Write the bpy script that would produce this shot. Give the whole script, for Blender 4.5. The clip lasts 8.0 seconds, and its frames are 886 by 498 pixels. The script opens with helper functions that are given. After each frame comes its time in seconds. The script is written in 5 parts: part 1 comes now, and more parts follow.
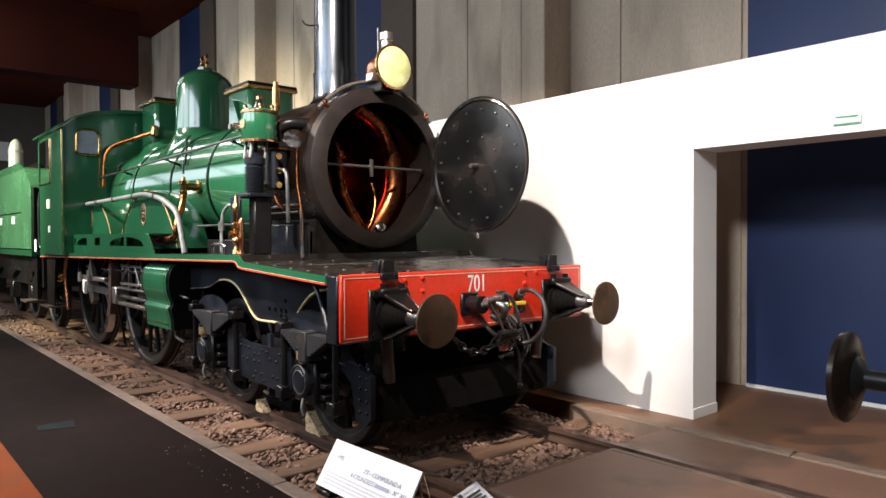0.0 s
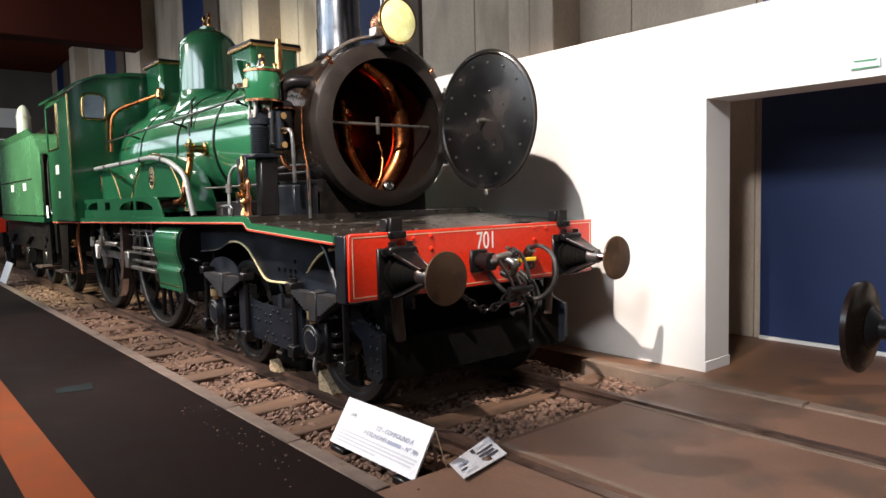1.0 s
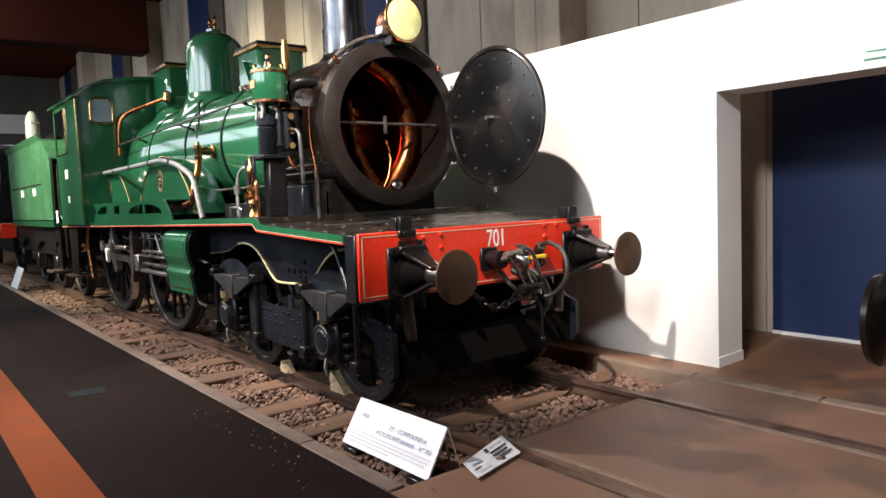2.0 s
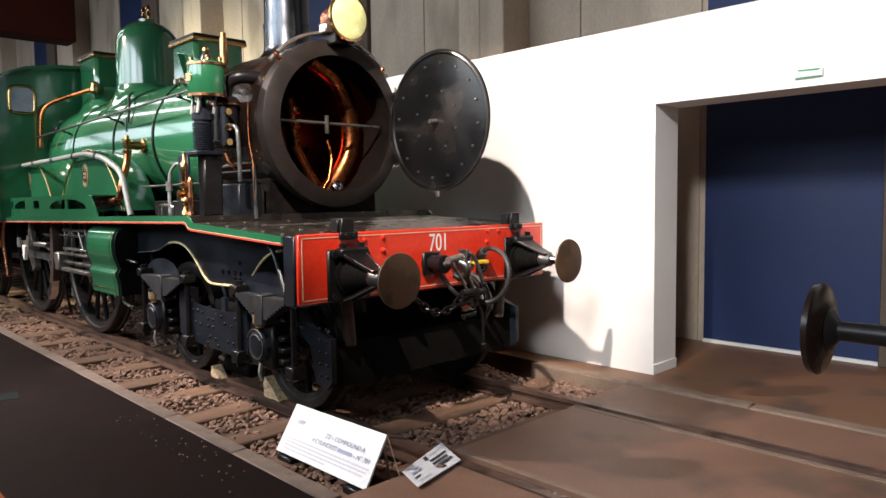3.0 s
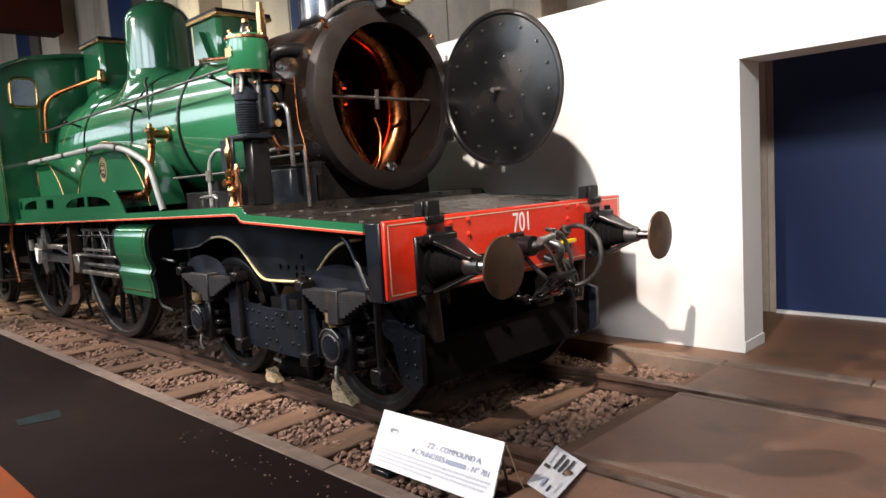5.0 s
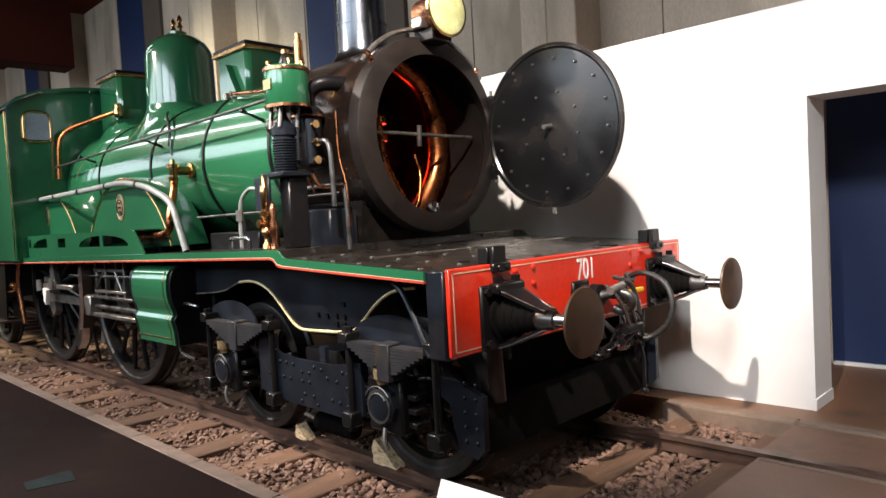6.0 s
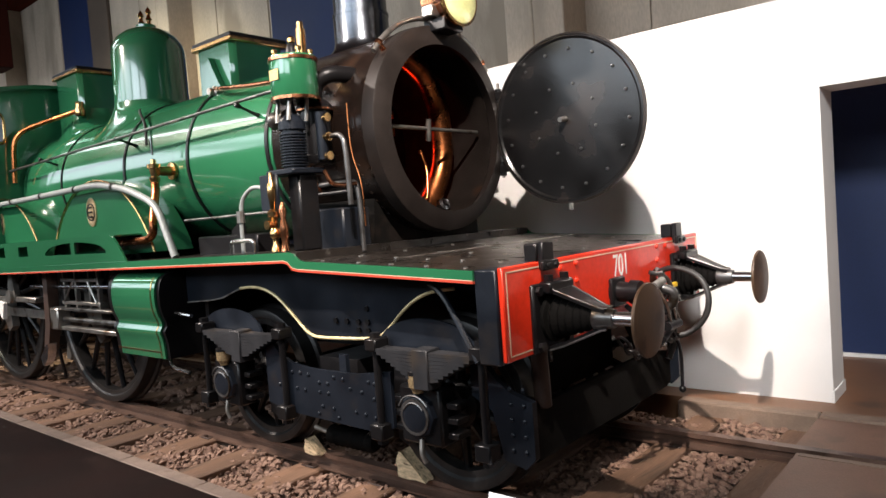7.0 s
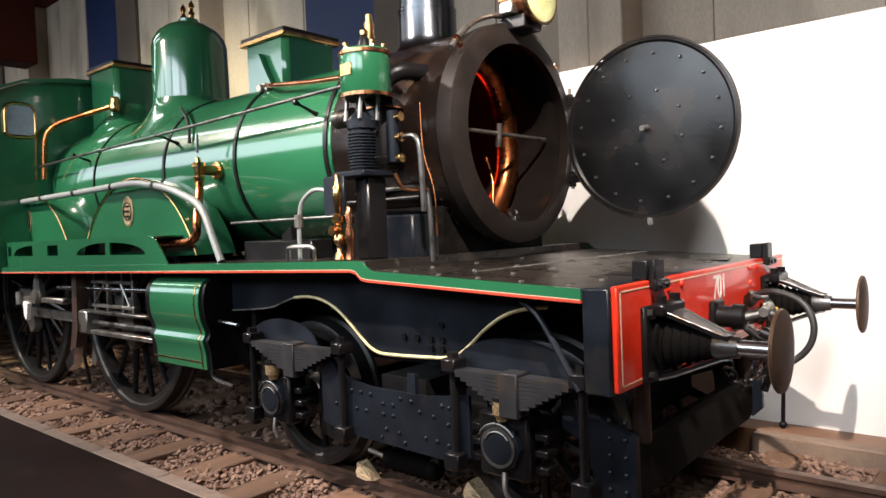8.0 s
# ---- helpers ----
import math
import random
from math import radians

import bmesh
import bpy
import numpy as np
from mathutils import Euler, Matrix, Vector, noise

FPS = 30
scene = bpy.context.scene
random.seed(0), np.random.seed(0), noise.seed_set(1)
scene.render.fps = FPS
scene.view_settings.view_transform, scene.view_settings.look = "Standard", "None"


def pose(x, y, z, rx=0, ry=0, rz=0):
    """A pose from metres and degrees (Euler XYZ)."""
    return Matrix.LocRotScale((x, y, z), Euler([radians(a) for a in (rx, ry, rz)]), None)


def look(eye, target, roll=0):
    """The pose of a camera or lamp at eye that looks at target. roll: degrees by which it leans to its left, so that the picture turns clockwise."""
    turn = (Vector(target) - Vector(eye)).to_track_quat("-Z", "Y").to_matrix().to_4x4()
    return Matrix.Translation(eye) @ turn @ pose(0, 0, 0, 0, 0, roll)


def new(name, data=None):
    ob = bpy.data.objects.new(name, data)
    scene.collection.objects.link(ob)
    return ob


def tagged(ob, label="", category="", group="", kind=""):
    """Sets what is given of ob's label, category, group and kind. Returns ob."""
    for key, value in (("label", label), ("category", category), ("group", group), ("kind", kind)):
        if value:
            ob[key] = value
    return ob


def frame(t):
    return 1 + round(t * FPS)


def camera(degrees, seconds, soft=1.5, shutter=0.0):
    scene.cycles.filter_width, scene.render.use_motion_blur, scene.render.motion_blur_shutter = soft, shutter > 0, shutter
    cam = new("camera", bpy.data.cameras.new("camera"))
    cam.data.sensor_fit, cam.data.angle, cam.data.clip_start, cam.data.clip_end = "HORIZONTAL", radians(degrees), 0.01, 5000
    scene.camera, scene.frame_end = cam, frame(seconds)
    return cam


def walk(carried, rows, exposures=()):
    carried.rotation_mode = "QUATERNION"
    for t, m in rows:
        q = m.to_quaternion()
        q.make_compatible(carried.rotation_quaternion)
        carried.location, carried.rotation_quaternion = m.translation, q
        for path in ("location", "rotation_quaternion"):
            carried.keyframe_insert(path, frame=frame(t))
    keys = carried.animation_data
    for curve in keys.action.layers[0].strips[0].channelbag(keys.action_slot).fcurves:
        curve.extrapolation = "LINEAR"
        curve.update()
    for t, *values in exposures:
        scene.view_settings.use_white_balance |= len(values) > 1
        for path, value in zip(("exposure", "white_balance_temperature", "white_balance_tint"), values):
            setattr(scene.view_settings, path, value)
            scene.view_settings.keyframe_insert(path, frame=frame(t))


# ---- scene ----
cam = camera(65.0, 8.0)
PATH = [
    (0, (-3.676, -3.839, 1.572), (-2.372, -2.322, 1.539), -0.2),
    (0.2, (-3.658, -3.833, 1.566), (-2.368, -2.307, 1.495), -0.2),
    (0.5, (-3.648, -3.829, 1.561), (-2.386, -2.283, 1.442), -0.3),
    (0.7, (-3.652, -3.823, 1.571), (-2.396, -2.272, 1.442), -1.1),
    (1, (-3.629, -3.825, 1.563), (-2.357, -2.289, 1.411), -1.4),
    (1.2, (-3.627, -3.84, 1.564), (-2.333, -2.322, 1.413), -0.2),
    (2.3, (-3.619, -3.774, 1.553), (-2.364, -2.224, 1.399), -3.1),
    (2.5, (-3.607, -3.763, 1.562), (-2.296, -2.261, 1.409), -1.7),
    (2.7, (-3.603, -3.746, 1.555), (-2.242, -2.288, 1.411), -0.4),
    (3, (-3.609, -3.707, 1.539), (-2.216, -2.279, 1.397), -0.7),
    (3.2, (-3.621, -3.689, 1.542), (-2.226, -2.263, 1.395), -1.0),
    (3.5, (-3.636, -3.628, 1.547), (-2.237, -2.207, 1.39), -1.0),
    (3.7, (-3.628, -3.564, 1.534), (-2.236, -2.135, 1.39), -1.3),
    (4, (-3.637, -3.423, 1.522), (-2.259, -1.981, 1.377), -1.9),
    (5.3, (-3.721, -2.763, 1.562), (-2.307, -1.364, 1.355), -3.8),
    (5.5, (-3.708, -2.672, 1.578), (-2.277, -1.285, 1.409), -2.5),
    (5.7, (-3.703, -2.572, 1.579), (-2.265, -1.187, 1.45), -2.6),
    (6, (-3.686, -2.377, 1.594), (-2.264, -0.974, 1.5), -3.2),
    (6.2, (-3.718, -2.258, 1.589), (-2.318, -0.832, 1.51), -2.0),
    (6.5, (-3.811, -2.094, 1.591), (-2.373, -0.707, 1.499), -2.4),
    (6.7, (-3.825, -2.0, 1.595), (-2.346, -0.657, 1.493), -3.6),
    (7, (-3.848, -1.844, 1.588), (-2.319, -0.558, 1.493), -4.2),
    (7.2, (-3.813, -1.745, 1.581), (-2.274, -0.472, 1.478), -3.1),
    (7.5, (-3.79, -1.594, 1.617), (-2.252, -0.322, 1.5), -3.1),
    (7.7, (-3.782, -1.481, 1.616), (-2.26, -0.186, 1.539), -2.4),
    (8, (-3.865, -1.303, 1.597), (-2.342, -0.007, 1.538), -2.3),
]
walk(cam, [(t, look(eye, target, roll)) for t, eye, target, roll in PATH])


# ---- world, lamps, exposure ----
world = bpy.data.worlds.new("hall_air")
scene.world = world
world.use_nodes = True
world.node_tree.nodes["Background"].inputs[0].default_value = (0.55, 0.65, 0.8, 1)
world.node_tree.nodes["Background"].inputs[1].default_value = 0.02


def lamp(name, kind, m, energy, colour, **values):
    data = bpy.data.lights.new(name, kind)
    data.energy, data.color = energy, colour
    ob = new(name, data)
    ob.matrix_world = m
    if kind == "SPOT":
        data.spot_size, data.spot_blend, data.shadow_soft_size = values["size"], values["blend"], values["soft"]
    elif kind == "POINT":
        data.shadow_soft_size = values["soft"]
    else:
        data.shape, data.size, data.size_y = "RECTANGLE", values["w"], values["h"]
    return ob


WARM, DAY = (1.0, 0.93, 0.82), (0.80, 0.90, 1.0)
# spots on the ceiling track; the first throws the hard shadows on the white wall
lamp("spot_key", "SPOT", look((-4.1, -1.89, 6.08), (1.0, 1.5, 1.45)), 4200, (1.0, 0.88, 0.80), size=radians(41), blend=0.5, soft=0.05)
lamp("spot_second", "SPOT", look((-4.1, 4.4, 5.35), (-0.4, 0.3, 0.6)), 2050, (1.0, 0.88, 0.80), size=radians(70), blend=0.7, soft=0.10)
lamp("spot_wall", "SPOT", look((-6.0, -3.8, 5.4), (1.9, -3.0, 1.7)), 2500, (0.98, 0.98, 1.0), size=radians(56), blend=0.9, soft=0.5)
lamp("spot_third", "SPOT", look((-4.1, 7.2, 5.35), (-1.2, 5.2, 0.8)), 2100, (1.0, 0.86, 0.76), size=radians(72), blend=0.8, soft=0.15)
lamp("spot_far", "SPOT", look((-5.8, 9.8, 4.7), (-1.3, 10.4, 2.9)), 5200, (1.0, 0.94, 0.66), size=radians(64), blend=0.7, soft=0.3)
# two rows of ceiling strip lights further down the hall
for x in (-4.6, -2.2):
    lamp("strip_light", "AREA", pose(x, 19.0, 7.45), 260, (0.95, 0.97, 1.0), w=0.4, h=18.0)
# daylight in the tall glazed bays of the opposite side
BAYS = (-1.6, 2.8, 7.2, 11.6, 16.0, 20.4, 24.8)
for y, watts in zip(BAYS, (230, 285, 205, 170, 140, 120, 120)):
    lamp("window_daylight", "AREA", look((-9.1, y, 5.4), (0.0, y, 5.4)), watts, DAY, w=3.9, h=2.9)
# small red display lamp hidden behind the ring of the smokebox
lamp("smokebox_lamp", "POINT", pose(0.25, 2.15, 2.15), 1.6, (1.0, 0.07, 0.03), soft=0.03)

# ---- materials ----


def material(name, col, rough=0.5, metal=0.0, var=0.12, scale=5.0, bump=0.1, fine=70.0, col2=None, coat=0.0, rvar=0.12,
             dirt=None, dirt_scale=1.2, dirt_at=0.58, rnd=0.0, stretch=(1, 1, 1), emit=0.0, spec=0.5, grain=1.0):
    m = bpy.data.materials.new(name)
    m.use_nodes = True
    t = m.node_tree
    n, l = t.nodes, t.links
    b = n["Principled BSDF"]
    tc = n.new("ShaderNodeTexCoord")
    mp = n.new("ShaderNodeMapping")
    mp.inputs["Scale"].default_value = stretch
    l.new(tc.outputs["Object"], mp.inputs["Vector"])

    def noise_tex(sc, detail):
        x = n.new("ShaderNodeTexNoise")
        x.inputs["Scale"].default_value, x.inputs["Detail"].default_value = sc, detail
        l.new(mp.outputs["Vector"], x.inputs["Vector"])
        return x.outputs["Fac"]

    def mixed(fac, a, c):
        x = n.new("ShaderNodeMix")
        x.data_type = "RGBA"
        l.new(fac, x.inputs["Factor"])
        for k, v in ((6, a), (7, c)):
            if isinstance(v, tuple):
                x.inputs[k].default_value = (*v, 1)
            else:
                l.new(v, x.inputs[k])
        return x.outputs[2]

    def ramp(fac, lo, hi):
        x = n.new("ShaderNodeMapRange")
        x.inputs[1].default_value, x.inputs[2].default_value = lo, hi
        l.new(fac, x.inputs[0])
        return x.outputs[0]

    big, small = noise_tex(scale, 4), noise_tex(fine, 3)
    a = tuple(c * (1 - var) for c in col)
    c2 = col2 or tuple(min(1, c * (1 + var)) for c in col)
    out = mixed(ramp(big, 0.3, 0.7), a, c2)
    out = mixed(ramp(small, 0.35, 1.3), out, tuple(c * (1 - 0.4 * grain) for c in col))
    # a second tone in patches: dirt, or reflections painted on the smokebox door
    if dirt:
        out = mixed(ramp(noise_tex(dirt_scale, 8), dirt_at, dirt_at + 0.12), out, dirt)
    if rnd:
        info = n.new("ShaderNodeObjectInfo")
        hsv = n.new("ShaderNodeHueSaturation")
        mr = n.new("ShaderNodeMapRange")
        mr.inputs[3].default_value, mr.inputs[4].default_value = 1 - rnd, 1 + rnd
        l.new(info.outputs["Random"], mr.inputs[0])
        l.new(mr.outputs[0], hsv.inputs["Value"])
        l.new(out, hsv.inputs["Color"])
        out = hsv.outputs["Color"]
    l.new(out, b.inputs["Base Color"])
    rr = n.new("ShaderNodeMapRange")
    rr.inputs[3].default_value, rr.inputs[4].default_value = max(0.03, rough - rvar), min(1, rough + rvar)
    l.new(big, rr.inputs[0])
    l.new(rr.outputs[0], b.inputs["Roughness"])
    b.inputs["Metallic"].default_value = metal
    b.inputs["Specular IOR Level"].default_value = spec
    b.inputs["Coat Weight"].default_value = coat
    b.inputs["Coat Roughness"].default_value = 0.06
    if bump:
        bp = n.new("ShaderNodeBump")
        bp.inputs["Strength"].default_value, bp.inputs["Distance"].default_value = bump, 0.01
        l.new(small, bp.inputs["Height"])
        l.new(bp.outputs[0], b.inputs["Normal"])
    if emit:
        l.new(out, b.inputs["Emission Color"])
        b.inputs["Emission Strength"].default_value = emit
    return m


GREEN = material("green_enamel", (0.020, 0.127, 0.056), 0.16, var=0.08, scale=1.2, bump=0.05, fine=8, coat=1.0, rvar=0.05, spec=0.8, grain=0.15)
RED = material("red_enamel", (0.74, 0.036, 0.012), 0.3, var=0.1, scale=2, bump=0.015, fine=30, coat=0.4, rvar=0.06)
LINE_RED = material("red_lining", (0.5, 0.06, 0.03), 0.4, var=0.08, bump=0)
CREAM = material("cream_lining", (0.75, 0.55, 0.38), 0.45, var=0.1, bump=0)
WHITE_MARK = material("white_lettering", (0.85, 0.83, 0.78), 0.5, var=0.05, bump=0)
BLACK = material("satin_black_paint", (0.008, 0.0075, 0.008), 0.32, var=0.35, scale=4, bump=0.06, fine=90, coat=0.0, spec=0.27, dirt=(0.018, 0.013, 0.010), dirt_scale=2.5, dirt_at=0.6)
# the brown in this black is warm reflection put into the colour
SMOKE = material("smokebox_black", (0.010, 0.0062, 0.0048), 0.26, var=0.3, scale=3, bump=0.05, fine=30, coat=0.0, spec=0.34, dirt=(0.024, 0.013, 0.008), dirt_scale=2, dirt_at=0.57)
# the dirt tone here paints the brownish mottled reflections on the door
DOOR = material("glossy_black_door", (0.008, 0.0078, 0.008), 0.24, rvar=0.16, var=0.4, scale=3, bump=0.07, fine=40, coat=0.0, spec=0.42, dirt=(0.017, 0.0135, 0.012), dirt_scale=3, dirt_at=0.56)
SOOT = material("sooty_iron", (0.008, 0.006, 0.005), 0.6, var=0.4, scale=8, bump=0.25, fine=60, dirt=(0.022, 0.010, 0.005), dirt_scale=4, spec=0.06)
IRON = material("matt_black_iron", (0.006, 0.0055, 0.005), 0.8, var=0.3, scale=6, bump=0.15, spec=0.06, dirt=(0.014, 0.010, 0.008), dirt_scale=5)
RIM = material("grey_worn_iron", (0.019, 0.0145, 0.0125), 0.5, spec=0.22, var=0.25, scale=6, bump=0.06)
SPRING = material("grey_black_spring_steel", (0.021, 0.021, 0.023), 0.5, var=0.3, scale=5, bump=0.08, fine=80, spec=0.3, dirt=(0.035, 0.027, 0.021), dirt_scale=4, dirt_at=0.58)
NAVY = material("blue_black_paint", (0.009, 0.0115, 0.0165), 0.34, var=0.35, scale=4, bump=0.08, fine=80, coat=0.0, spec=0.27, dirt=(0.020, 0.018, 0.018), dirt_scale=3, dirt_at=0.6)
DECK = material("footplate_iron", (0.018, 0.0145, 0.012), 0.3, spec=0.28, var=0.4, scale=7, bump=0.3, fine=120, dirt=(0.16, 0.14, 0.12), dirt_scale=11, dirt_at=0.645)
BRASS = material("polished_brass", (0.66, 0.40, 0.17), 0.22, metal=1, var=0.2, scale=12, bump=0.03, fine=120)
COPPER = material("copper_pipe", (0.72, 0.30, 0.15), 0.24, metal=1, var=0.3, scale=9, bump=0.03, fine=90, dirt=(0.25, 0.11, 0.06), dirt_scale=6, dirt_at=0.6)
STEEL = material("bright_steel", (0.55, 0.55, 0.56), 0.22, metal=1, var=0.12, scale=10, bump=0.03, fine=120)
DULL = material("dull_steel", (0.36, 0.34, 0.31), 0.4, metal=0.9, var=0.25, scale=9, bump=0.06, dirt=(0.09, 0.06, 0.04), dirt_scale=6)
CHROME = material("polished_chimney_steel", (0.10, 0.11, 0.125), 0.24, metal=1, var=0.06, scale=4, bump=0.02, fine=40, rvar=0.04)
STEAM_COPPER = material("sooty_steam_pipe_copper", (0.50, 0.17, 0.06), 0.28, metal=1, var=0.4, scale=7, bump=0.08, fine=60, dirt=(0.10, 0.035, 0.015), dirt_scale=5, dirt_at=0.55)
LAGGED = material("grey_lagged_pipe", (0.25, 0.265, 0.255), 0.45, var=0.12, scale=14, bump=0.08)
BUFFER = material("brown_buffer_face", (0.13, 0.075, 0.042), 0.42, metal=0.25, var=0.25, scale=9, bump=0.12, fine=120, dirt=(0.06, 0.035, 0.022), dirt_scale=5)
TYRE = material("wheel_tyre_steel", (0.034, 0.032, 0.031), 0.42, metal=0.5, var=0.3, scale=8, bump=0.1)
YELLOW = material("yellow_valve_handle", (0.85, 0.55, 0.02), 0.4, var=0.08, bump=0)
RUBBER = material("black_rubber_hose", (0.02, 0.019, 0.018), 0.5, var=0.2, scale=15, bump=0.1)
# weak emission added to brighten the yellow headlamp glass
LENS = material("glowing_yellow_lens", (0.84, 0.84, 0.36), 0.18, var=0.25, scale=9, bump=0.0, coat=0.7, emit=0.25)
RUST = material("rusty_brown_iron", (0.045, 0.022, 0.014), 0.6, var=0.35, scale=9, bump=0.2)
RAIL = material("rail_steel", (0.17, 0.105, 0.078), 0.42, metal=0.5, var=0.25, scale=6, bump=0.12, dirt=(0.06, 0.034, 0.022), dirt_scale=3, dirt_at=0.55)
WOOD = material("weathered_sleeper_oak", (0.16, 0.088, 0.052), 0.8, var=0.3, scale=6, bump=0.6, fine=70, stretch=(0.15, 1, 1), rnd=0.25, dirt=(0.07, 0.045, 0.03), dirt_scale=4)
STONE = material("pinkish_ballast_stone", (0.24, 0.13, 0.088), 0.85, var=0.4, scale=14, bump=0.3, col2=(0.33, 0.21, 0.15), dirt=(0.11, 0.058, 0.042), dirt_scale=22, dirt_at=0.52)
BED = material("ballast_dirt", (0.13, 0.08, 0.056), 0.95, var=0.35, scale=18, bump=0.8, fine=110, dirt=(0.19, 0.12, 0.09), dirt_scale=26)
SLAB = material("stained_brown_concrete", (0.215, 0.118, 0.077), 0.6, var=0.2, scale=1.4, bump=0.14, fine=90, dirt=(0.135, 0.083, 0.058), dirt_scale=1.6, dirt_at=0.52)
# warm light through the opening is put into the orange; dark patches are stains
FLOOR = material("stained_warm_lit_floor", (0.30, 0.138, 0.062), 0.5, var=0.3, scale=1.6, bump=0.12, fine=90, col2=(0.19, 0.105, 0.062), dirt=(0.085, 0.062, 0.045), dirt_scale=1.3, dirt_at=0.57)
KERB = material("pale_kerb_concrete", (0.165, 0.12, 0.095), 0.8, var=0.3, scale=6, bump=0.3, rnd=0.1, dirt=(0.09, 0.06, 0.045), dirt_scale=7)
FAR_KERB = material("tan_kerb_concrete", (0.235, 0.165, 0.12), 0.8, var=0.2, scale=6, bump=0.3, rnd=0.1, dirt=(0.22, 0.14, 0.095), dirt_scale=5)
WALKWAY = material("dark_walkway_asphalt", (0.0095, 0.0042, 0.0036), 0.75, var=0.35, scale=2.2, bump=0.3, fine=220, dirt=(0.014, 0.0072, 0.006), dirt_scale=2.5, spec=0.07)
ORANGE = material("orange_floor_paint", (0.23, 0.049, 0.009), 0.65, spec=0.1, var=0.12, scale=4, bump=0.1, fine=150, dirt=(0.19, 0.05, 0.014), dirt_scale=3)
PATCH = material("grey_green_floor_tape", (0.010, 0.016, 0.018), 0.8, spec=0.1, var=0.5, scale=9, bump=0.2)
WALL = material("white_wall_paint", (0.80, 0.78, 0.75), 0.7, var=0.03, scale=2, bump=0.008, fine=60, rvar=0.05, grain=0.06)
CONCRETE = material("board_marked_concrete", (0.55, 0.45, 0.35), 0.85, var=0.16, scale=1.6, bump=0.25, fine=45, stretch=(1, 1, 0.35), dirt=(0.36, 0.29, 0.22), dirt_scale=1.2, dirt_at=0.54)
BROWN = material("brown_pilaster_concrete", (0.11, 0.08, 0.06), 0.85, var=0.15, scale=2, bump=0.2)
BLUE = material("dark_blue_wall_paint", (0.008, 0.023, 0.088), 0.6, var=0.12, scale=1.5, bump=0.06)
CEIL = material("dark_red_timber_ceiling", (0.105, 0.018, 0.006), 0.8, spec=0.1, var=0.35, scale=2.5, bump=0.2, stretch=(6, 0.4, 1))
DARKWALL = material("dim_hall_wall", (0.11, 0.095, 0.08), 0.85, var=0.2, scale=0.8, bump=0.1)
BULKHEAD = material("dark_red_painted_bulkhead", (0.042, 0.0065, 0.003), 0.7, var=0.2, scale=0.8, bump=0.03, spec=0.15)
# the engine's green, lightened in its colour for the strong light on the tender
TENDER_GREEN = material("lit_tender_green", (0.055, 0.17, 0.085), 0.25, var=0.15, scale=2, bump=0.03, fine=14, coat=0.6, spec=0.6, grain=0.2)
CARD = material("white_sign_board", (0.78, 0.79, 0.83), 0.45, var=0.02, bump=0)
INK = material("blue_grey_print", (0.34, 0.38, 0.52), 0.6, var=0.05, bump=0)
# opaque pale blue-grey; the cab window's reflection is put into this colour
PANE = material("painted_reflection_pane", (0.30, 0.33, 0.40), 0.12, var=0.4, scale=2.5, bump=0)
DARKSTEEL = material("oily_grey_steel", (0.16, 0.155, 0.15), 0.35, metal=0.8, var=0.3, scale=9, bump=0.08, dirt=(0.04, 0.03, 0.02), dirt_scale=6, dirt_at=0.52)
CREST = material("aged_gold_crest", (0.42, 0.30, 0.16), 0.4, metal=0.6, var=0.45, scale=60, bump=0.4, fine=150)
FAINT = material("faint_grey_print", (0.58, 0.60, 0.66), 0.6, var=0.05, bump=0)
DARKINK = material("dark_print", (0.05, 0.05, 0.06), 0.6, var=0.05, bump=0)
EXIT = material("green_exit_sign", (0.06, 0.30, 0.10), 0.4, var=0.1, bump=0)
OLD_WOOD = material("frayed_wedge_wood", (0.74, 0.54, 0.33), 0.85, var=0.4, scale=20, bump=0.7, stretch=(3, 0.8, 3), dirt=(0.10, 0.06, 0.035), dirt_scale=14, dirt_at=0.6)
PALE_GOLD = material("pale_gold_lining", (0.72, 0.58, 0.30), 0.35, metal=0.3, var=0.2, scale=15, bump=0.02)
GLASS = bpy.data.materials.new("window_glass")
GLASS.use_nodes = True
GLASS.node_tree.nodes["Principled BSDF"].inputs["Transmission Weight"].default_value = 1
GLASS.node_tree.nodes["Principled BSDF"].inputs["Roughness"].default_value = 0.03

# ---- mesh helpers ----
X, Y, Z = Vector((1, 0, 0)), Vector((0, 1, 0)), Vector((0, 0, 1))


def box(bm, a, b, bev=0.0):
    r = bmesh.ops.create_cube(bm, size=1)
    for v in r["verts"]:
        v.co = Vector([a[i] + (v.co[i] + 0.5) * (b[i] - a[i]) for i in range(3)])
    if bev:
        es = list({e for v in r["verts"] for e in v.link_edges})
        bmesh.ops.bevel(bm, geom=es, offset=bev, segments=1, affect="EDGES")
    return bm


def frame_of(d):
    d = Vector(d).normalized()
    u = d.cross(Z if abs(d.z) < 0.9 else X).normalized()
    return d, u, d.cross(u)


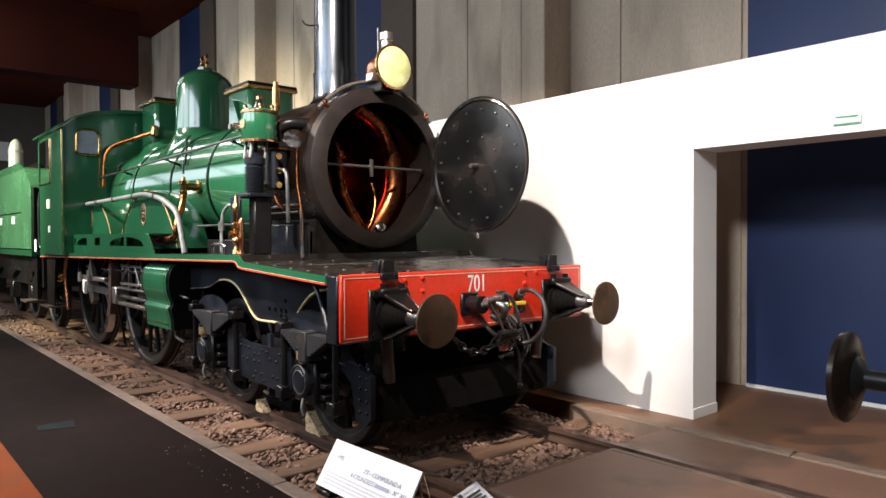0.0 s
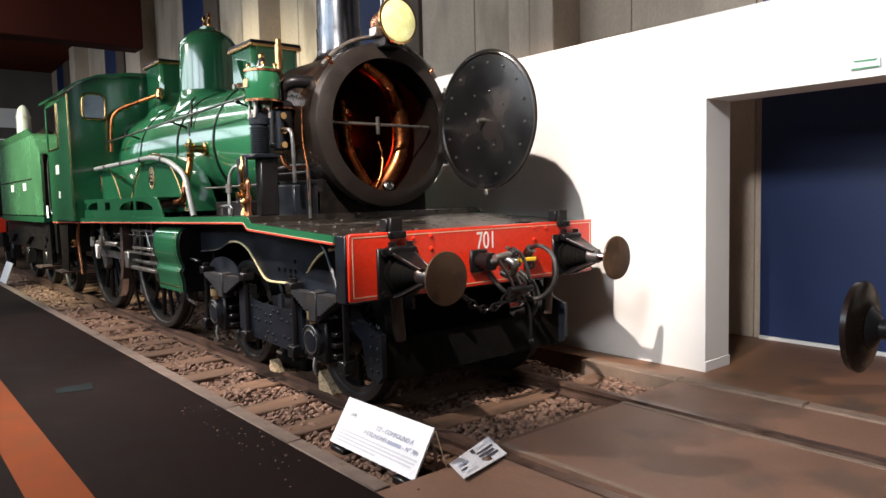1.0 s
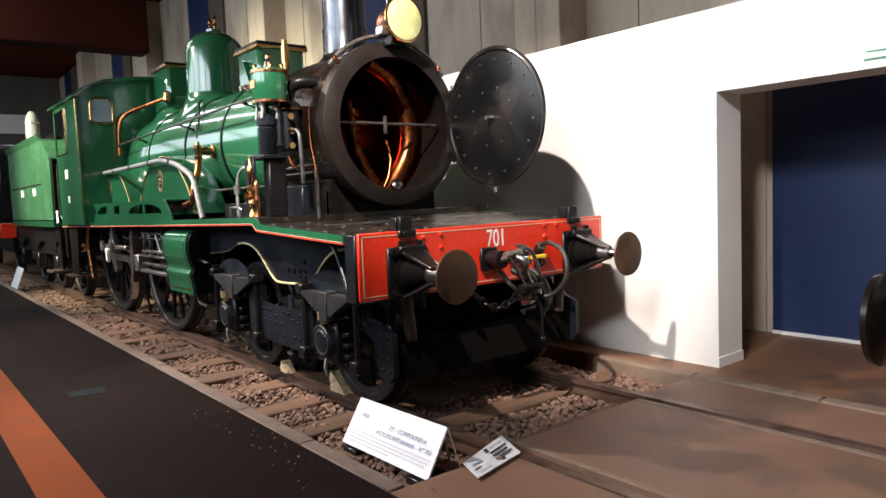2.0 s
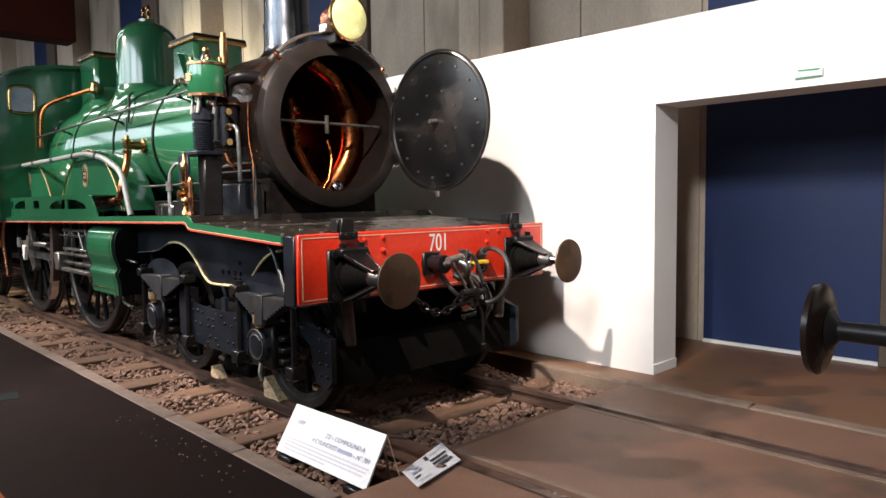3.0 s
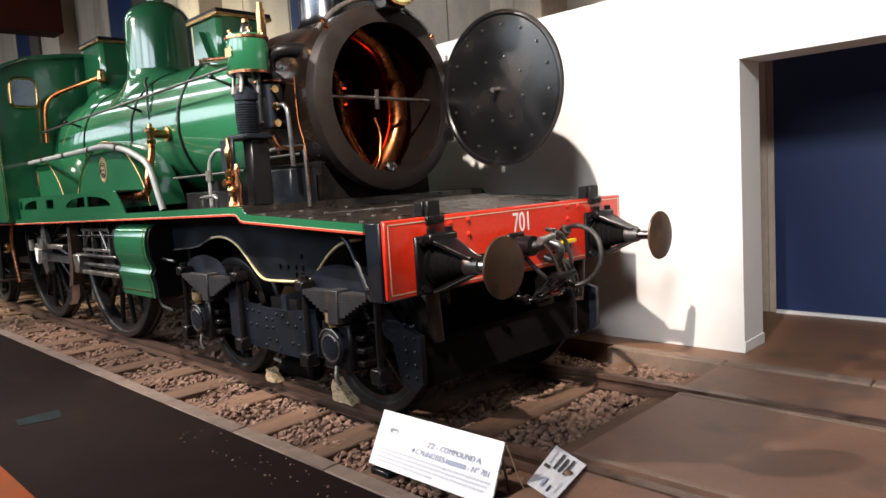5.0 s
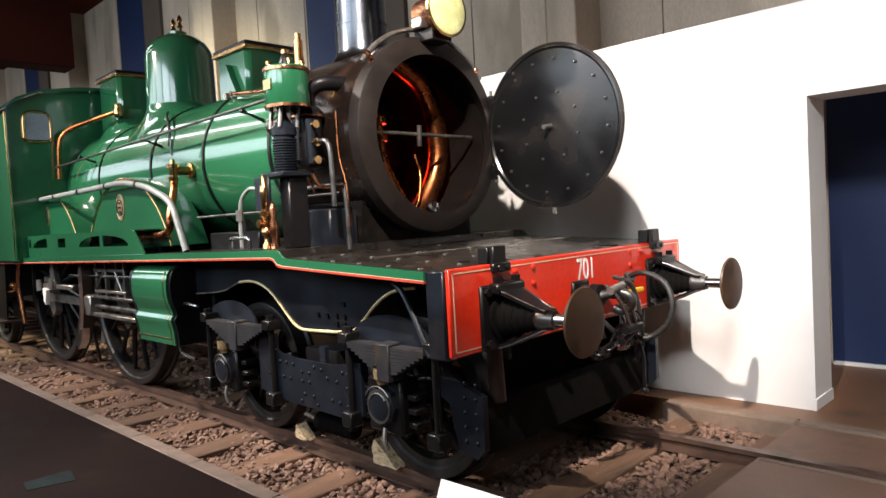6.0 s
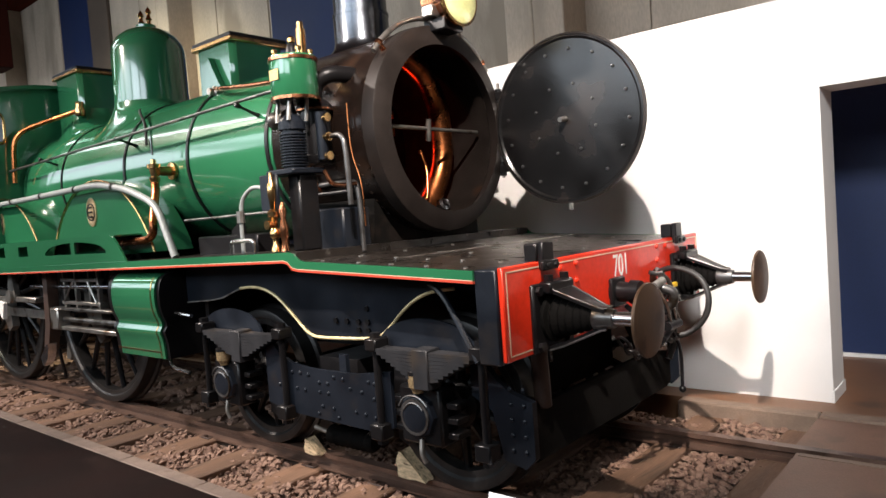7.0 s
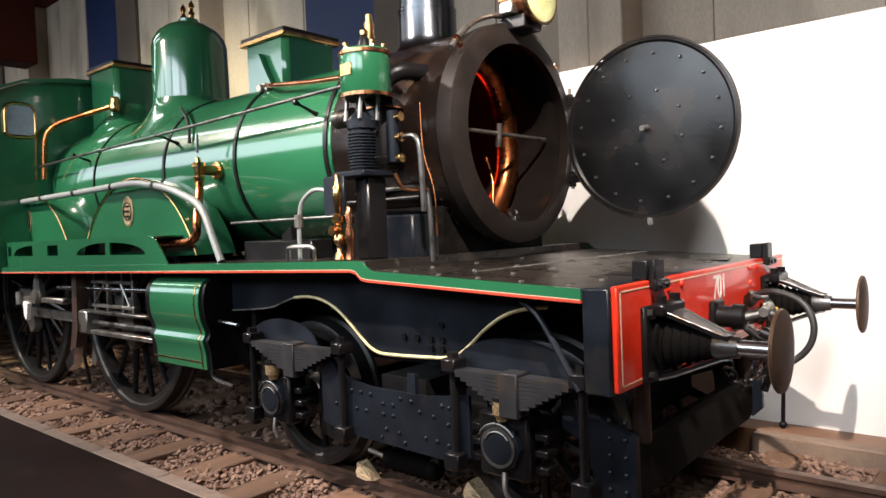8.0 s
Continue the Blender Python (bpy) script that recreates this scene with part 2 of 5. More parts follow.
def lathe(bm, o, axis, profile, n=40, start=0.0, sweep=360.0, close=True):
    """profile: (distance along the axis, radius)."""
    d, u, w = frame_of(axis)
    full = sweep >= 360
    rings = []
    for h, r in profile:
        ring = []
        if r < 1e-6:
            ring = [bm.verts.new(Vector(o) + d * h)] * (n if full else n + 1)
        else:
            for i in range(n if full else n + 1):
                a = radians(start + sweep * i / n)
                ring.append(bm.verts.new(Vector(o) + d * h + (u * math.cos(a) + w * math.sin(a)) * r))
        rings.append(ring)
    for p, q in zip(rings, rings[1:]):
        for i in range(n):
            j = (i + 1) % n if full else i + 1
            vs = []
            for v in (p[i], p[j], q[j], q[i]):
                if v not in vs:
                    vs.append(v)
            if len(vs) > 2:
                bm.faces.new(vs)
    return bm


def cyl(bm, p, q, r, r2=None, n=20):
    L = (Vector(q) - Vector(p)).length
    r2 = r if r2 is None else r2
    return lathe(bm, p, Vector(q) - Vector(p), [(0, 0), (0, r), (L, r2), (L, 0)], n)


def rounded(pts, cut=0.4, steps=5):
    """The line through pts with its corners rounded."""
    pts = [Vector(p) for p in pts]
    out = [pts[0]]
    for a, b, c in zip(pts, pts[1:], pts[2:]):
        p, q = b.lerp(a, cut), b.lerp(c, cut)
        for i in range(steps + 1):
            t = i / steps
            out.append(p.lerp(b, t).lerp(b.lerp(q, t), t))
    out.append(pts[-1])
    return out


def tube(bm, pts, r, n=10, soft=True, cut=0.4):
    pts = rounded(pts, cut) if soft and len(pts) > 2 else [Vector(p) for p in pts]
    d, u, w = frame_of(pts[1] - pts[0])
    rings = []
    for i, p in enumerate(pts):
        t = (pts[min(i + 1, len(pts) - 1)] - pts[max(i - 1, 0)]).normalized()
        u = (u - t * u.dot(t)).normalized()
        w = t.cross(u)
        rings.append([bm.verts.new(p + (u * math.cos(6.28319 * k / n) + w * math.sin(6.28319 * k / n)) * r) for k in range(n)])
    for a, b in zip(rings, rings[1:]):
        for k in range(n):
            bm.faces.new((a[k], a[(k + 1) % n], b[(k + 1) % n], b[k]))
    bm.faces.new(rings[0][::-1])
    bm.faces.new(rings[-1])
    return bm


def prism(bm, pts, axis, a, b):
    """A flat outline pushed out along an axis: x takes (y, z), y takes (x, z), z takes (x, y)."""
    def at(p, v):
        return {"x": (v, p[0], p[1]), "y": (p[0], v, p[1]), "z": (p[0], p[1], v)}[axis]
    lo, hi = [bm.verts.new(at(p, a)) for p in pts], [bm.verts.new(at(p, b)) for p in pts]
    bm.faces.new(lo[::-1])
    bm.faces.new(hi)
    for i in range(len(pts)):
        j = (i + 1) % len(pts)
        bm.faces.new((lo[i], lo[j], hi[j], hi[i]))
    return bm


def ball(bm, c, r, n=14):
    prof = [(-r * math.cos(math.pi * i / 8), r * math.sin(math.pi * i / 8)) for i in range(9)]
    return lathe(bm, c, Z, prof, n)


def nut(bm, c, r, h, axis):
    return lathe(bm, c, axis, [(0, 0), (0, r), (h, r), (h, 0)], 6)


PLACE = {}


def thing(name, base, label, category, group="", kind=""):
    ob = new(name)
    ob.location = base
    PLACE[ob.name] = Vector(base)
    return tagged(ob, label, category, group, kind)


def mesh_of(name, bm, mat, sharp=38):
    bmesh.ops.recalc_face_normals(bm, faces=bm.faces)
    me = bpy.data.meshes.new(name)
    bm.to_mesh(me)
    bm.free()
    me.polygons.foreach_set("use_smooth", [True] * len(me.polygons))
    me.set_sharp_from_angle(angle=radians(sharp))
    me.materials.append(mat)
    return me


def under(ob, parent):
    ob.parent = parent
    if parent and parent.name in PLACE:
        ob.matrix_parent_inverse = Matrix.Translation(-PLACE[parent.name])
    return ob


def part(name, bm, mat, parent=None, label=""):
    ob = new(name, mesh_of(name, bm, mat))
    under(ob, parent)
    return tagged(ob, label)


def solo(name, bm, mat, label, category, kind="", group=""):
    return tagged(new(name, mesh_of(name, bm, mat)), label, category, group, kind)


def B():
    return bmesh.new()


def pieces(name, me, places, parent, turn=None):
    for p in places:
        ob = new(name, me)
        under(ob, parent)
        ob.location = p
        if turn:
            ob.rotation_euler = turn


def writing(name, body, size, m, mat, parent, label="", wide=1.0, thick=0.0015):
    cu = bpy.data.curves.new(name, "FONT")
    cu.body, cu.size, cu.extrude = body, size, thick
    cu.align_x, cu.align_y = "CENTER", "CENTER"
    tmp = bpy.data.objects.new(name, cu)
    scene.collection.objects.link(tmp)
    bpy.context.view_layer.update()
    me = bpy.data.meshes.new_from_object(tmp.evaluated_get(bpy.context.evaluated_depsgraph_get()))
    bpy.data.objects.remove(tmp)
    me.transform(m @ Matrix.Diagonal((wide, 1, 1, 1)))
    me.materials.clear()
    me.materials.append(mat)
    ob = new(name, me)
    under(ob, parent)
    return tagged(ob, label)


# ---- structure ----
def structure(name, bm, mat, label, category):
    return solo(name, bm, mat, label, category, kind="structure")


def bricks_of(cells):
    bm = B()
    for a, b in cells:
        box(bm, a, b)
    return bm


# one ground sheet under everything
structure("ground", box(B(), (-15.0, -11.0, -0.6), (5.0, 33.0, -0.2)), BED, "brown dirt ground under the track bed", "ground")
# dark public walkway with an orange stripe
structure("walkway", box(B(), (-2.785, -11.0, -0.2), (-1.64, 33.0, 0.0)), WALKWAY, "dark asphalt visitor walkway beside the track", "walkway")
structure("walkway", box(B(), (-15.0, -11.0, -0.2), (-3.07, 33.0, 0.0)), WALKWAY, "dark asphalt visitor floor beyond the stripe", "walkway")
structure("floor_stripe", box(B(), (-3.07, -11.0, -0.2), (-2.785, 33.0, 0.001)), ORANGE, "orange painted stripe on the dark walkway", "floor stripe")
structure("floor_tape", prism(B(), [(-2.50, 2.62), (-2.24, 2.55), (-2.19, 2.80), (-2.48, 2.80)], "z", 0.0, 0.003), PATCH, "worn grey-green tape patch on the walkway", "floor tape")
kerb = thing("kerb", (-1.58, 10, -0.2), "pale concrete kerb stones edging the walkway", "kerb", kind="structure")
slab = structure("crossing_slab", bricks_of([((-0.655, -11.0, -0.2), (0.655, -0.74, -0.004)), ((-1.64, -11.0, -0.2), (-0.80, -0.80, -0.006)), ((0.80, -11.0, -0.2), (1.42, -0.70, -0.006)),
                                            ((-0.80, -11.0, -0.2), (-0.655, -0.78, -0.17)), ((0.655, -11.0, -0.2), (0.80, -0.72, -0.17))]),
                 SLAB, "stained brown concrete level crossing slab between the rails", "floor slab")
for a, b in ((0.60, 0.652), (-0.652, -0.61)):
    structure("slab_edge", box(B(), (a, -11.0, -0.05), (b, -0.76, 0.001), 0.002), FAR_KERB, "pale concrete edging of the crossing slab", "slab edge")
structure("floor_beyond", box(B(), (1.56, -11.0, -0.2), (3.5, 33.0, 0.0)), FLOOR, "stained brown floor between kerb and wall, warm light in its colour", "floor")
far_kerb = thing("kerb", (1.49, 4, -0.2), "pale worn concrete kerb stones along the far side of the track", "kerb", kind="structure")

# white partition with a wide opening
structure("wall_white", bricks_of([((1.825, -0.725, 0.0), (2.217, 3.4, 3.0)), ((1.825, -11.0, 2.318), (2.217, -0.725, 3.0)), ((1.825, -11.0, 0.0), (2.217, -6.2, 2.318))]),
          WALL, "bright white painted partition wall with a wide opening", "wall")
base = B()
box(base, (1.815, -0.735, 0.0), (2.227, -0.715, 0.09), 0.004)
structure("baseboard", base, WALL, "white baseboard at the foot of the opening", "baseboard")
exit_sign = thing("exit_sign", (1.82, -1.93, 2.41), "small green and white exit sign on the white wall", "sign")
part("plate", box(B(), (1.812, -2.02, 2.375), (1.826, -1.83, 2.443), 0.004), CARD, exit_sign)
part("pictogram", prism(B(), [(-1.86, 2.43), (-1.99, 2.425), (-2.005, 2.437), (-1.845, 2.441)], "x", 1.808, 1.812), EXIT, exit_sign, "green strip")
part("lower_stripe", box(B(), (1.809, -2.01, 2.378), (1.812, -1.84, 2.388)), EXIT, exit_sign, "green strip")

# concrete hall wall with pilasters and blue bays
HALL = 7.7
structure("wall_hall", box(B(), (3.52, -11.0, -0.2), (3.9, 33.0, HALL)), CONCRETE, "tall grey concrete hall wall", "wall")
panel_rows = thing("concrete_cladding", (3.5, 8, 0), "grey concrete cladding panels with narrow joints", "cladding", kind="structure")
PERIOD = 8.08
for k in range(-1, 5):
    s = k * PERIOD
    for y0, y1 in ((-0.32, 1.17), (1.185, 1.95), (2.72, 3.90), (3.915, 5.15)):
        for z0, z1 in ((0.0, 7.7),):
            part("panel", box(B(), (3.485 + 0.003 * ((k + int(y0 * 7)) % 3), y0 + s, z0), (3.52, y1 + s, z1), 0.004), CONCRETE, panel_rows)
    pil = thing("pilaster", (3.2, 2.3 + s, 0), "projecting grey concrete pilaster", "pilaster", kind="structure", group="pilasters of the hall wall")
    part("shaft", box(B(), (2.98, 1.95 + s, 0.0), (3.515, 2.34 + s, HALL), 0.015), CONCRETE, pil)
    part("shaft", box(B(), (2.985, 2.345 + s, 0.0), (3.515, 2.72 + s, HALL), 0.015), CONCRETE, pil)
    structure("brown_bay", box(B(), (3.42, 5.165 + s, 0.0), (3.52, 6.05 + s, HALL), 0.01), BROWN, "brown concrete pier beside a blue bay", "wall panel")
    structure("blue_bay", box(B(), (3.49, 6.06 + s, 0.0), (3.52, 7.69 + s, HALL)), BLUE, "dark blue painted wall bay", "wall panel")
structure("trim", box(B(), (3.45, -8.0, 0.0), (3.488, -0.40, 0.035), 0.003), WALL, "thin white skirting under the blue wall", "trim")
# the rest of the hall
structure("ceiling", bricks_of([((-15.0, -11.0, HALL), (3.9, 33.0, HALL + 0.3))]),
          CEIL, "dark red-brown timber ceiling", "ceiling")
structure("bulkhead", box(B(), (-3.2, 16.0, 5.72), (2.46, 16.7, HALL), 0.02), BULKHEAD, "dark red bulkhead hanging under the hall ceiling", "bulkhead")
structure("end_panel", box(B(), (-6.0, 32.86, 5.1), (2.0, 33.0, 5.95)), WALL, "pale panel high on the end wall", "wall panel")
structure("wall_end", bricks_of([((-15.0, 33.0, -0.2), (3.9, 33.4, HALL)), ((-15.0, -11.4, -0.2), (3.9, -11.0, HALL))]), DARKWALL, "dim end walls of the hall", "wall")
cells = [((-9.6, -11.0, -0.2), (-9.2, 33.0, 3.25)), ((-9.6, -11.0, 7.55), (-9.2, 33.0, HALL))]
ys = [-11.0] + [v for y in BAYS for v in (y - 2.0, y + 2.0)] + [33.0]
cells += [((-9.6, a, 3.25), (-9.2, b, 7.55)) for a, b in zip(ys[::2], ys[1::2])]
structure("wall_windows", bricks_of(cells), DARKWALL, "dim hall wall with tall glazed bays", "wall")

# ---- track ----
track = thing("railway_track", (0, 5, -0.2), "standard-gauge railway track with worn steel rails on sleepers", "railway track")
rail_outline = [(-0.036, 0.0), (0.036, 0.0), (0.037, -0.03), (0.012, -0.045), (0.010, -0.075), (0.07, -0.088), (0.07, -0.1), (-0.07, -0.1), (-0.07, -0.088), (-0.010, -0.075), (-0.012, -0.045), (-0.037, -0.03)]
for side in (-1, 1):
    part("rail", prism(B(), [(side * 0.7535 + a, b) for a, b in rail_outline], "y", -10.9, 32.0), RAIL, track, "brown worn steel rail")
sleeper = mesh_of("sleeper", box(B(), (-1.45, -0.125, -0.13), (1.38, 0.125, 0.0), 0.012), WOOD)
rng = random.Random(4)
for k in range(-1, 49):
    ob = new("sleeper", sleeper)
    under(ob, track)
    ob.location = (rng.uniform(-0.06, 0.06), 0.05 + 0.667 * k + rng.uniform(-0.015, 0.015), -0.092 + rng.uniform(-0.006, 0.0))
    ob.rotation_euler = (rng.uniform(-0.01, 0.01), rng.uniform(-0.006, 0.006), rng.uniform(-0.03, 0.03))
chair = B()
box(chair, (-0.11, -0.07, 0.0), (0.11, 0.07, 0.01), 0.004)
for a in (-0.085, 0.085):
    nut(chair, (a, 0.0, 0.01), 0.013, 0.012, Z)
chair = mesh_of("rail_chair", chair, RUST)
pieces("rail_chair", chair, [(s * 0.7535, 0.05 + 0.667 * k, -0.094) for k in range(0, 21) for s in (-1, 1)], track)


def rocks(x0, x1, y0, y1, step, size, seed, zc):
    """Loose stones strewn over a strip, as arrays of points and faces."""
    r = np.random.RandomState(seed)
    nx, ny = int((x1 - x0) / step), int((y1 - y0) / step)
    gx, gy = np.meshgrid(np.arange(nx), np.arange(ny))
    c = np.stack([x0 + (gx.ravel() + 0.5) * step, y0 + (gy.ravel() + 0.5) * step], 1) + r.uniform(-0.5, 0.5, (nx * ny, 2)) * step
    t = (1 + 5 ** 0.5) / 2
    v = np.array([(-1, t, 0), (1, t, 0), (-1, -t, 0), (1, -t, 0), (0, -1, t), (0, 1, t), (0, -1, -t), (0, 1, -t), (t, 0, -1), (t, 0, 1), (-t, 0, -1), (-t, 0, 1)]) / 1.9
    f = np.array([(0, 11, 5), (0, 5, 1), (0, 1, 7), (0, 7, 10), (0, 10, 11), (1, 5, 9), (5, 11, 4), (11, 10, 2), (10, 7, 6), (7, 1, 8),
                  (3, 9, 4), (3, 4, 2), (3, 2, 6), (3, 6, 8), (3, 8, 9), (4, 9, 5), (2, 4, 11), (6, 2, 10), (8, 6, 7), (9, 8, 1)])
    m = len(c)
    pts = v[None] * (1 + r.uniform(-0.35, 0.35, (m, 12, 1)))
    s = size * r.uniform(0.45, 1.2, (m, 1, 1)) * np.stack([r.uniform(0.8, 1.5, m), r.uniform(0.7, 1.1, m), r.uniform(0.5, 0.8, m)], 1)[:, None]
    pts = pts * s
    a, b = r.uniform(0, 6.28, m), r.uniform(-0.5, 0.5, m)
    ca, sa, cb, sb = np.cos(a)[:, None], np.sin(a)[:, None], np.cos(b)[:, None], np.sin(b)[:, None]
    x, y, z = pts[..., 0], pts[..., 1], pts[..., 2]
    x, z = cb * x - sb * z, sb * x + cb * z
    x, y = ca * x - sa * y, sa * x + ca * y
    bumpy = 0.022 * np.sin(c[:, :1] * 7 + 1) * np.sin(c[:, 1:] * 5.3)
    pts = np.stack([x + c[:, :1], y + c[:, 1:], z + zc + bumpy + r.uniform(-0.012, 0.018, (m, 1))], -1)
    return pts.reshape(-1, 3), (f[None] + 12 * np.arange(m)[:, None, None]).reshape(-1, 3)


sets = [rocks(-1.52, -0.81, -0.78, 6.0, 0.037, 0.027, 1, -0.128), rocks(-1.52, -0.81, 6.0, 18.0, 0.065, 0.045, 2, -0.13), rocks(-0.70, 0.70, -0.74, 3.0, 0.040, 0.029, 3, -0.132),
        rocks(-0.70, 0.70, 3.0, 10.0, 0.09, 0.05, 4, -0.125), rocks(0.81, 1.42, -0.70, 3.5, 0.045, 0.032, 5, -0.125), rocks(-1.60, -0.7, -1.0, -0.76, 0.16, 0.02, 6, 0.0), rocks(-1.95, -1.66, -0.5, 1.5, 0.085, 0.007, 7, 0.002)]
off, vs, fs = 0, [], []
for a, b in sets:
    vs.append(a)
    fs.append(b + off)
    off += len(a)
me = bpy.data.meshes.new("ballast")
me.from_pydata(np.concatenate(vs).tolist(), [], np.concatenate(fs).tolist())
me.materials.append(STONE)
tagged(new("ballast", me), "pinkish-grey crushed stone ballast between the sleepers", "ballast", kind="stuff")
structure("ballast_bed", box(B(), (-1.53, -0.79, -0.2), (1.43, 33.0, -0.146)), BED, "dirty earth bed below the ballast stones", "ground")


# ---- the locomotive ----
loco = thing("steam_locomotive", (0, 4, 0), "green vintage steam locomotive with red buffer beam and open smokebox door", "locomotive")
AX = 2.20  # height of the boiler's axis


def deck_at(y):
    return 1.435 - 0.0125 * (y - 1.5) if y > 1.5 else 1.318 + 0.05 * (y - 0.15)


# buffer beam
beam = part("buffer_beam", box(B(), (-1.25, 0.0, 0.885), (1.22, 0.03, 1.33), 0.006), RED, loco, "glossy red buffer beam with a thin cream line")
part("beam_plank", box(B(), (-1.262, 0.031, 0.87), (1.232, 0.158, 1.322), 0.008), NAVY, loco, "blue-black plank behind the red beam")
for name, a, b in (("lining", (-1.225, -0.003, 1.302), (1.195, 0.001, 1.308)), ("lining", (-1.225, -0.003, 0.908), (1.195, 0.001, 0.914)),
                   ("lining", (-1.225, -0.003, 0.908), (-1.219, 0.001, 1.308)), ("lining", (1.189, -0.003, 0.908), (1.195, 0.001, 1.308))):
    part(name, box(B(), a, b), CREAM, beam)
rivet = mesh_of("rivet", lathe(B(), (0, 0, 0), -Y, [(-0.002, 0.019), (0.008, 0.016), (0.013, 0.008), (0.014, 0)], 12), RED)
pieces("rivet", rivet, [(x, 0, z) for x, z in ((-0.73, 1.275), (-0.57, 1.285), (-0.57, 1.195), (-0.57, 1.05), (0.49, 1.29), (0.63, 1.285), (0.49, 1.20), (0.49, 1.05))], beam)
writing("number", "701", 0.185, Matrix.Translation((-0.038, -0.002, 1.217)) @ Matrix.Rotation(radians(90), 4, "X"), WHITE_MARK, beam, "white painted running number 701", wide=0.72)
for x in (-0.885, 0.815):
    br = B()
    box(br, (x - 0.052, -0.03, 1.29), (x + 0.052, 0.004, 1.425), 0.006)
    box(br, (x - 0.072, -0.045, 1.285), (x + 0.072, -0.018, 1.335), 0.006)
    box(br, (x - 0.065, 0.0, 1.33), (x + 0.065, 0.075, 1.42), 0.006)
    nut(br, (x - 0.035, -0.045, 1.31), 0.014, 0.014, -Y)
    nut(br, (x + 0.035, -0.045, 1.31), 0.014, 0.014, -Y)
    part("lamp_bracket", br, BLACK, loco, "black iron lamp bracket")


def buffer(x, parent, y0=0.0, way=-1, disc=BUFFER):
    """A sprung buffer with its base at y0, standing out along y by way."""
    def p(a, d, b):
        return (x + a, y0 + way * d, 1.05 + b)
    base = B()
    box(base, tuple(map(min, p(-0.17, 0.0, -0.165), p(0.17, 0.028, 0.175))), tuple(map(max, p(-0.17, 0.0, -0.165), p(0.17, 0.028, 0.175))), 0.01)
    for a in (-0.13, 0.13):
        for b in (-0.13, 0.14):
            nut(base, p(a, 0.028, b), 0.024, 0.022, Y * way)
    root = part("buffer", base, BLACK, parent, "black iron buffer with a round face on a steel plunger")
    part("spring_case", lathe(B(), p(0, 0.028, 0), Y * way, [(0, 0.125), (0.02, 0.125), (0.028, 0.10)] + [q for k in range(6) for q in ((0.034 + 0.036 * k, 0.098 - 0.009 * k), (0.046 + 0.036 * k, 0.108 - 0.010 * k), (0.058 + 0.036 * k, 0.098 - 0.009 * k))] + [(0.27, 0.046), (0.27, 0)], 32), IRON, root, "black coil spring of the buffer")
    for a, b in ((0, 0.15), (0, -0.15)):
        arm = B()
        s = 1 if b > 0 else -1
        w0, w1 = (0.105, 0.045) if s > 0 else (0.055, 0.034)
        vs = []
        for d, bb, w in ((0.028, b + s * 0.012, w0), (0.10, b - s * 0.01, w0 * 0.85), (0.30, s * 0.055, w1), (0.33, s * 0.05, w1)):
            vs.append([arm.verts.new(p(-w, d, bb)), arm.verts.new(p(w, d, bb)), arm.verts.new(p(w, d, bb - s * 0.02)), arm.verts.new(p(-w, d, bb - s * 0.02))])
        for q, r in zip(vs, vs[1:]):
            for i in range(4):
                arm.faces.new((q[i], q[(i + 1) % 4], r[(i + 1) % 4], r[i]))
        arm.faces.new(vs[0])
        arm.faces.new(vs[-1][::-1])
        bow = part("bracket_arm", arm, BLACK, root)
        # thin grey tubes stand for the glimmers along the arm's edges
        for w in (-1, 1):
            part("worn_edge", tube(B(), [p(w * w0, 0.03, b + s * 0.012), p(w * w0 * 0.85, 0.10, b - s * 0.01), p(w * w1, 0.30, s * 0.055), p(w * w1, 0.33, s * 0.05)], 0.005, 6, soft=False), DARKSTEEL, bow)
    top_block = B()
    box(top_block, tuple(map(min, p(-0.115, 0.02, 0.125), p(0.115, 0.095, 0.185))), tuple(map(max, p(-0.115, 0.02, 0.125), p(0.115, 0.095, 0.185))), 0.012)
    for a in (-0.075, 0.075):
        nut(top_block, p(a, 0.06, 0.185), 0.026, 0.03, Z)
    part("clamp_block", top_block, BLACK, root)
    part("collar", lathe(B(), p(0, 0.26, 0), Y * way, [(0, 0), (0, 0.055), (0.03, 0.06), (0.08, 0.048), (0.10, 0.045), (0.10, 0)], 24), DARKSTEEL, root)
    part("plunger", cyl(B(), p(0, 0.34, 0), p(0, 0.52, 0), 0.034, n=20), STEEL, root, "bright steel plunger")
    part("buffer_face", lathe(B(), p(0, 0.50, 0), Y * way, [(0, 0), (0, 0.045), (0.012, 0.07), (0.016, 0.165), (0.022, 0.172), (0.032, 0.168), (0.040, 0.12), (0.045, 0)], 40), disc, root, "brown oiled round buffer face")
    return root


buffer(-0.875, loco)
buffer(0.862, loco)

# draw gear and hoses between the buffers
gear = part("draw_hook", lathe(B(), (-0.13, 0.0, 1.075), -Y, [(0, 0.085), (0.02, 0.085), (0.03, 0.06), (0.10, 0.055), (0.105, 0.07), (0.16, 0.066), (0.17, 0)], 20), BLACK, loco, "black draw hook with a screw coupling hanging below")
part("hook", tube(B(), [(-0.13, -0.16, 1.075), (-0.10, -0.26, 1.10), (-0.07, -0.33, 1.07), (-0.07, -0.32, 1.0), (-0.08, -0.26, 0.98), (-0.09, -0.22, 1.0)], 0.027, 12), DARKSTEEL, gear)
part("hook_plate", box(B(), (-0.215, -0.03, 0.99), (-0.045, 0.001, 1.16), 0.01), BLACK, gear)
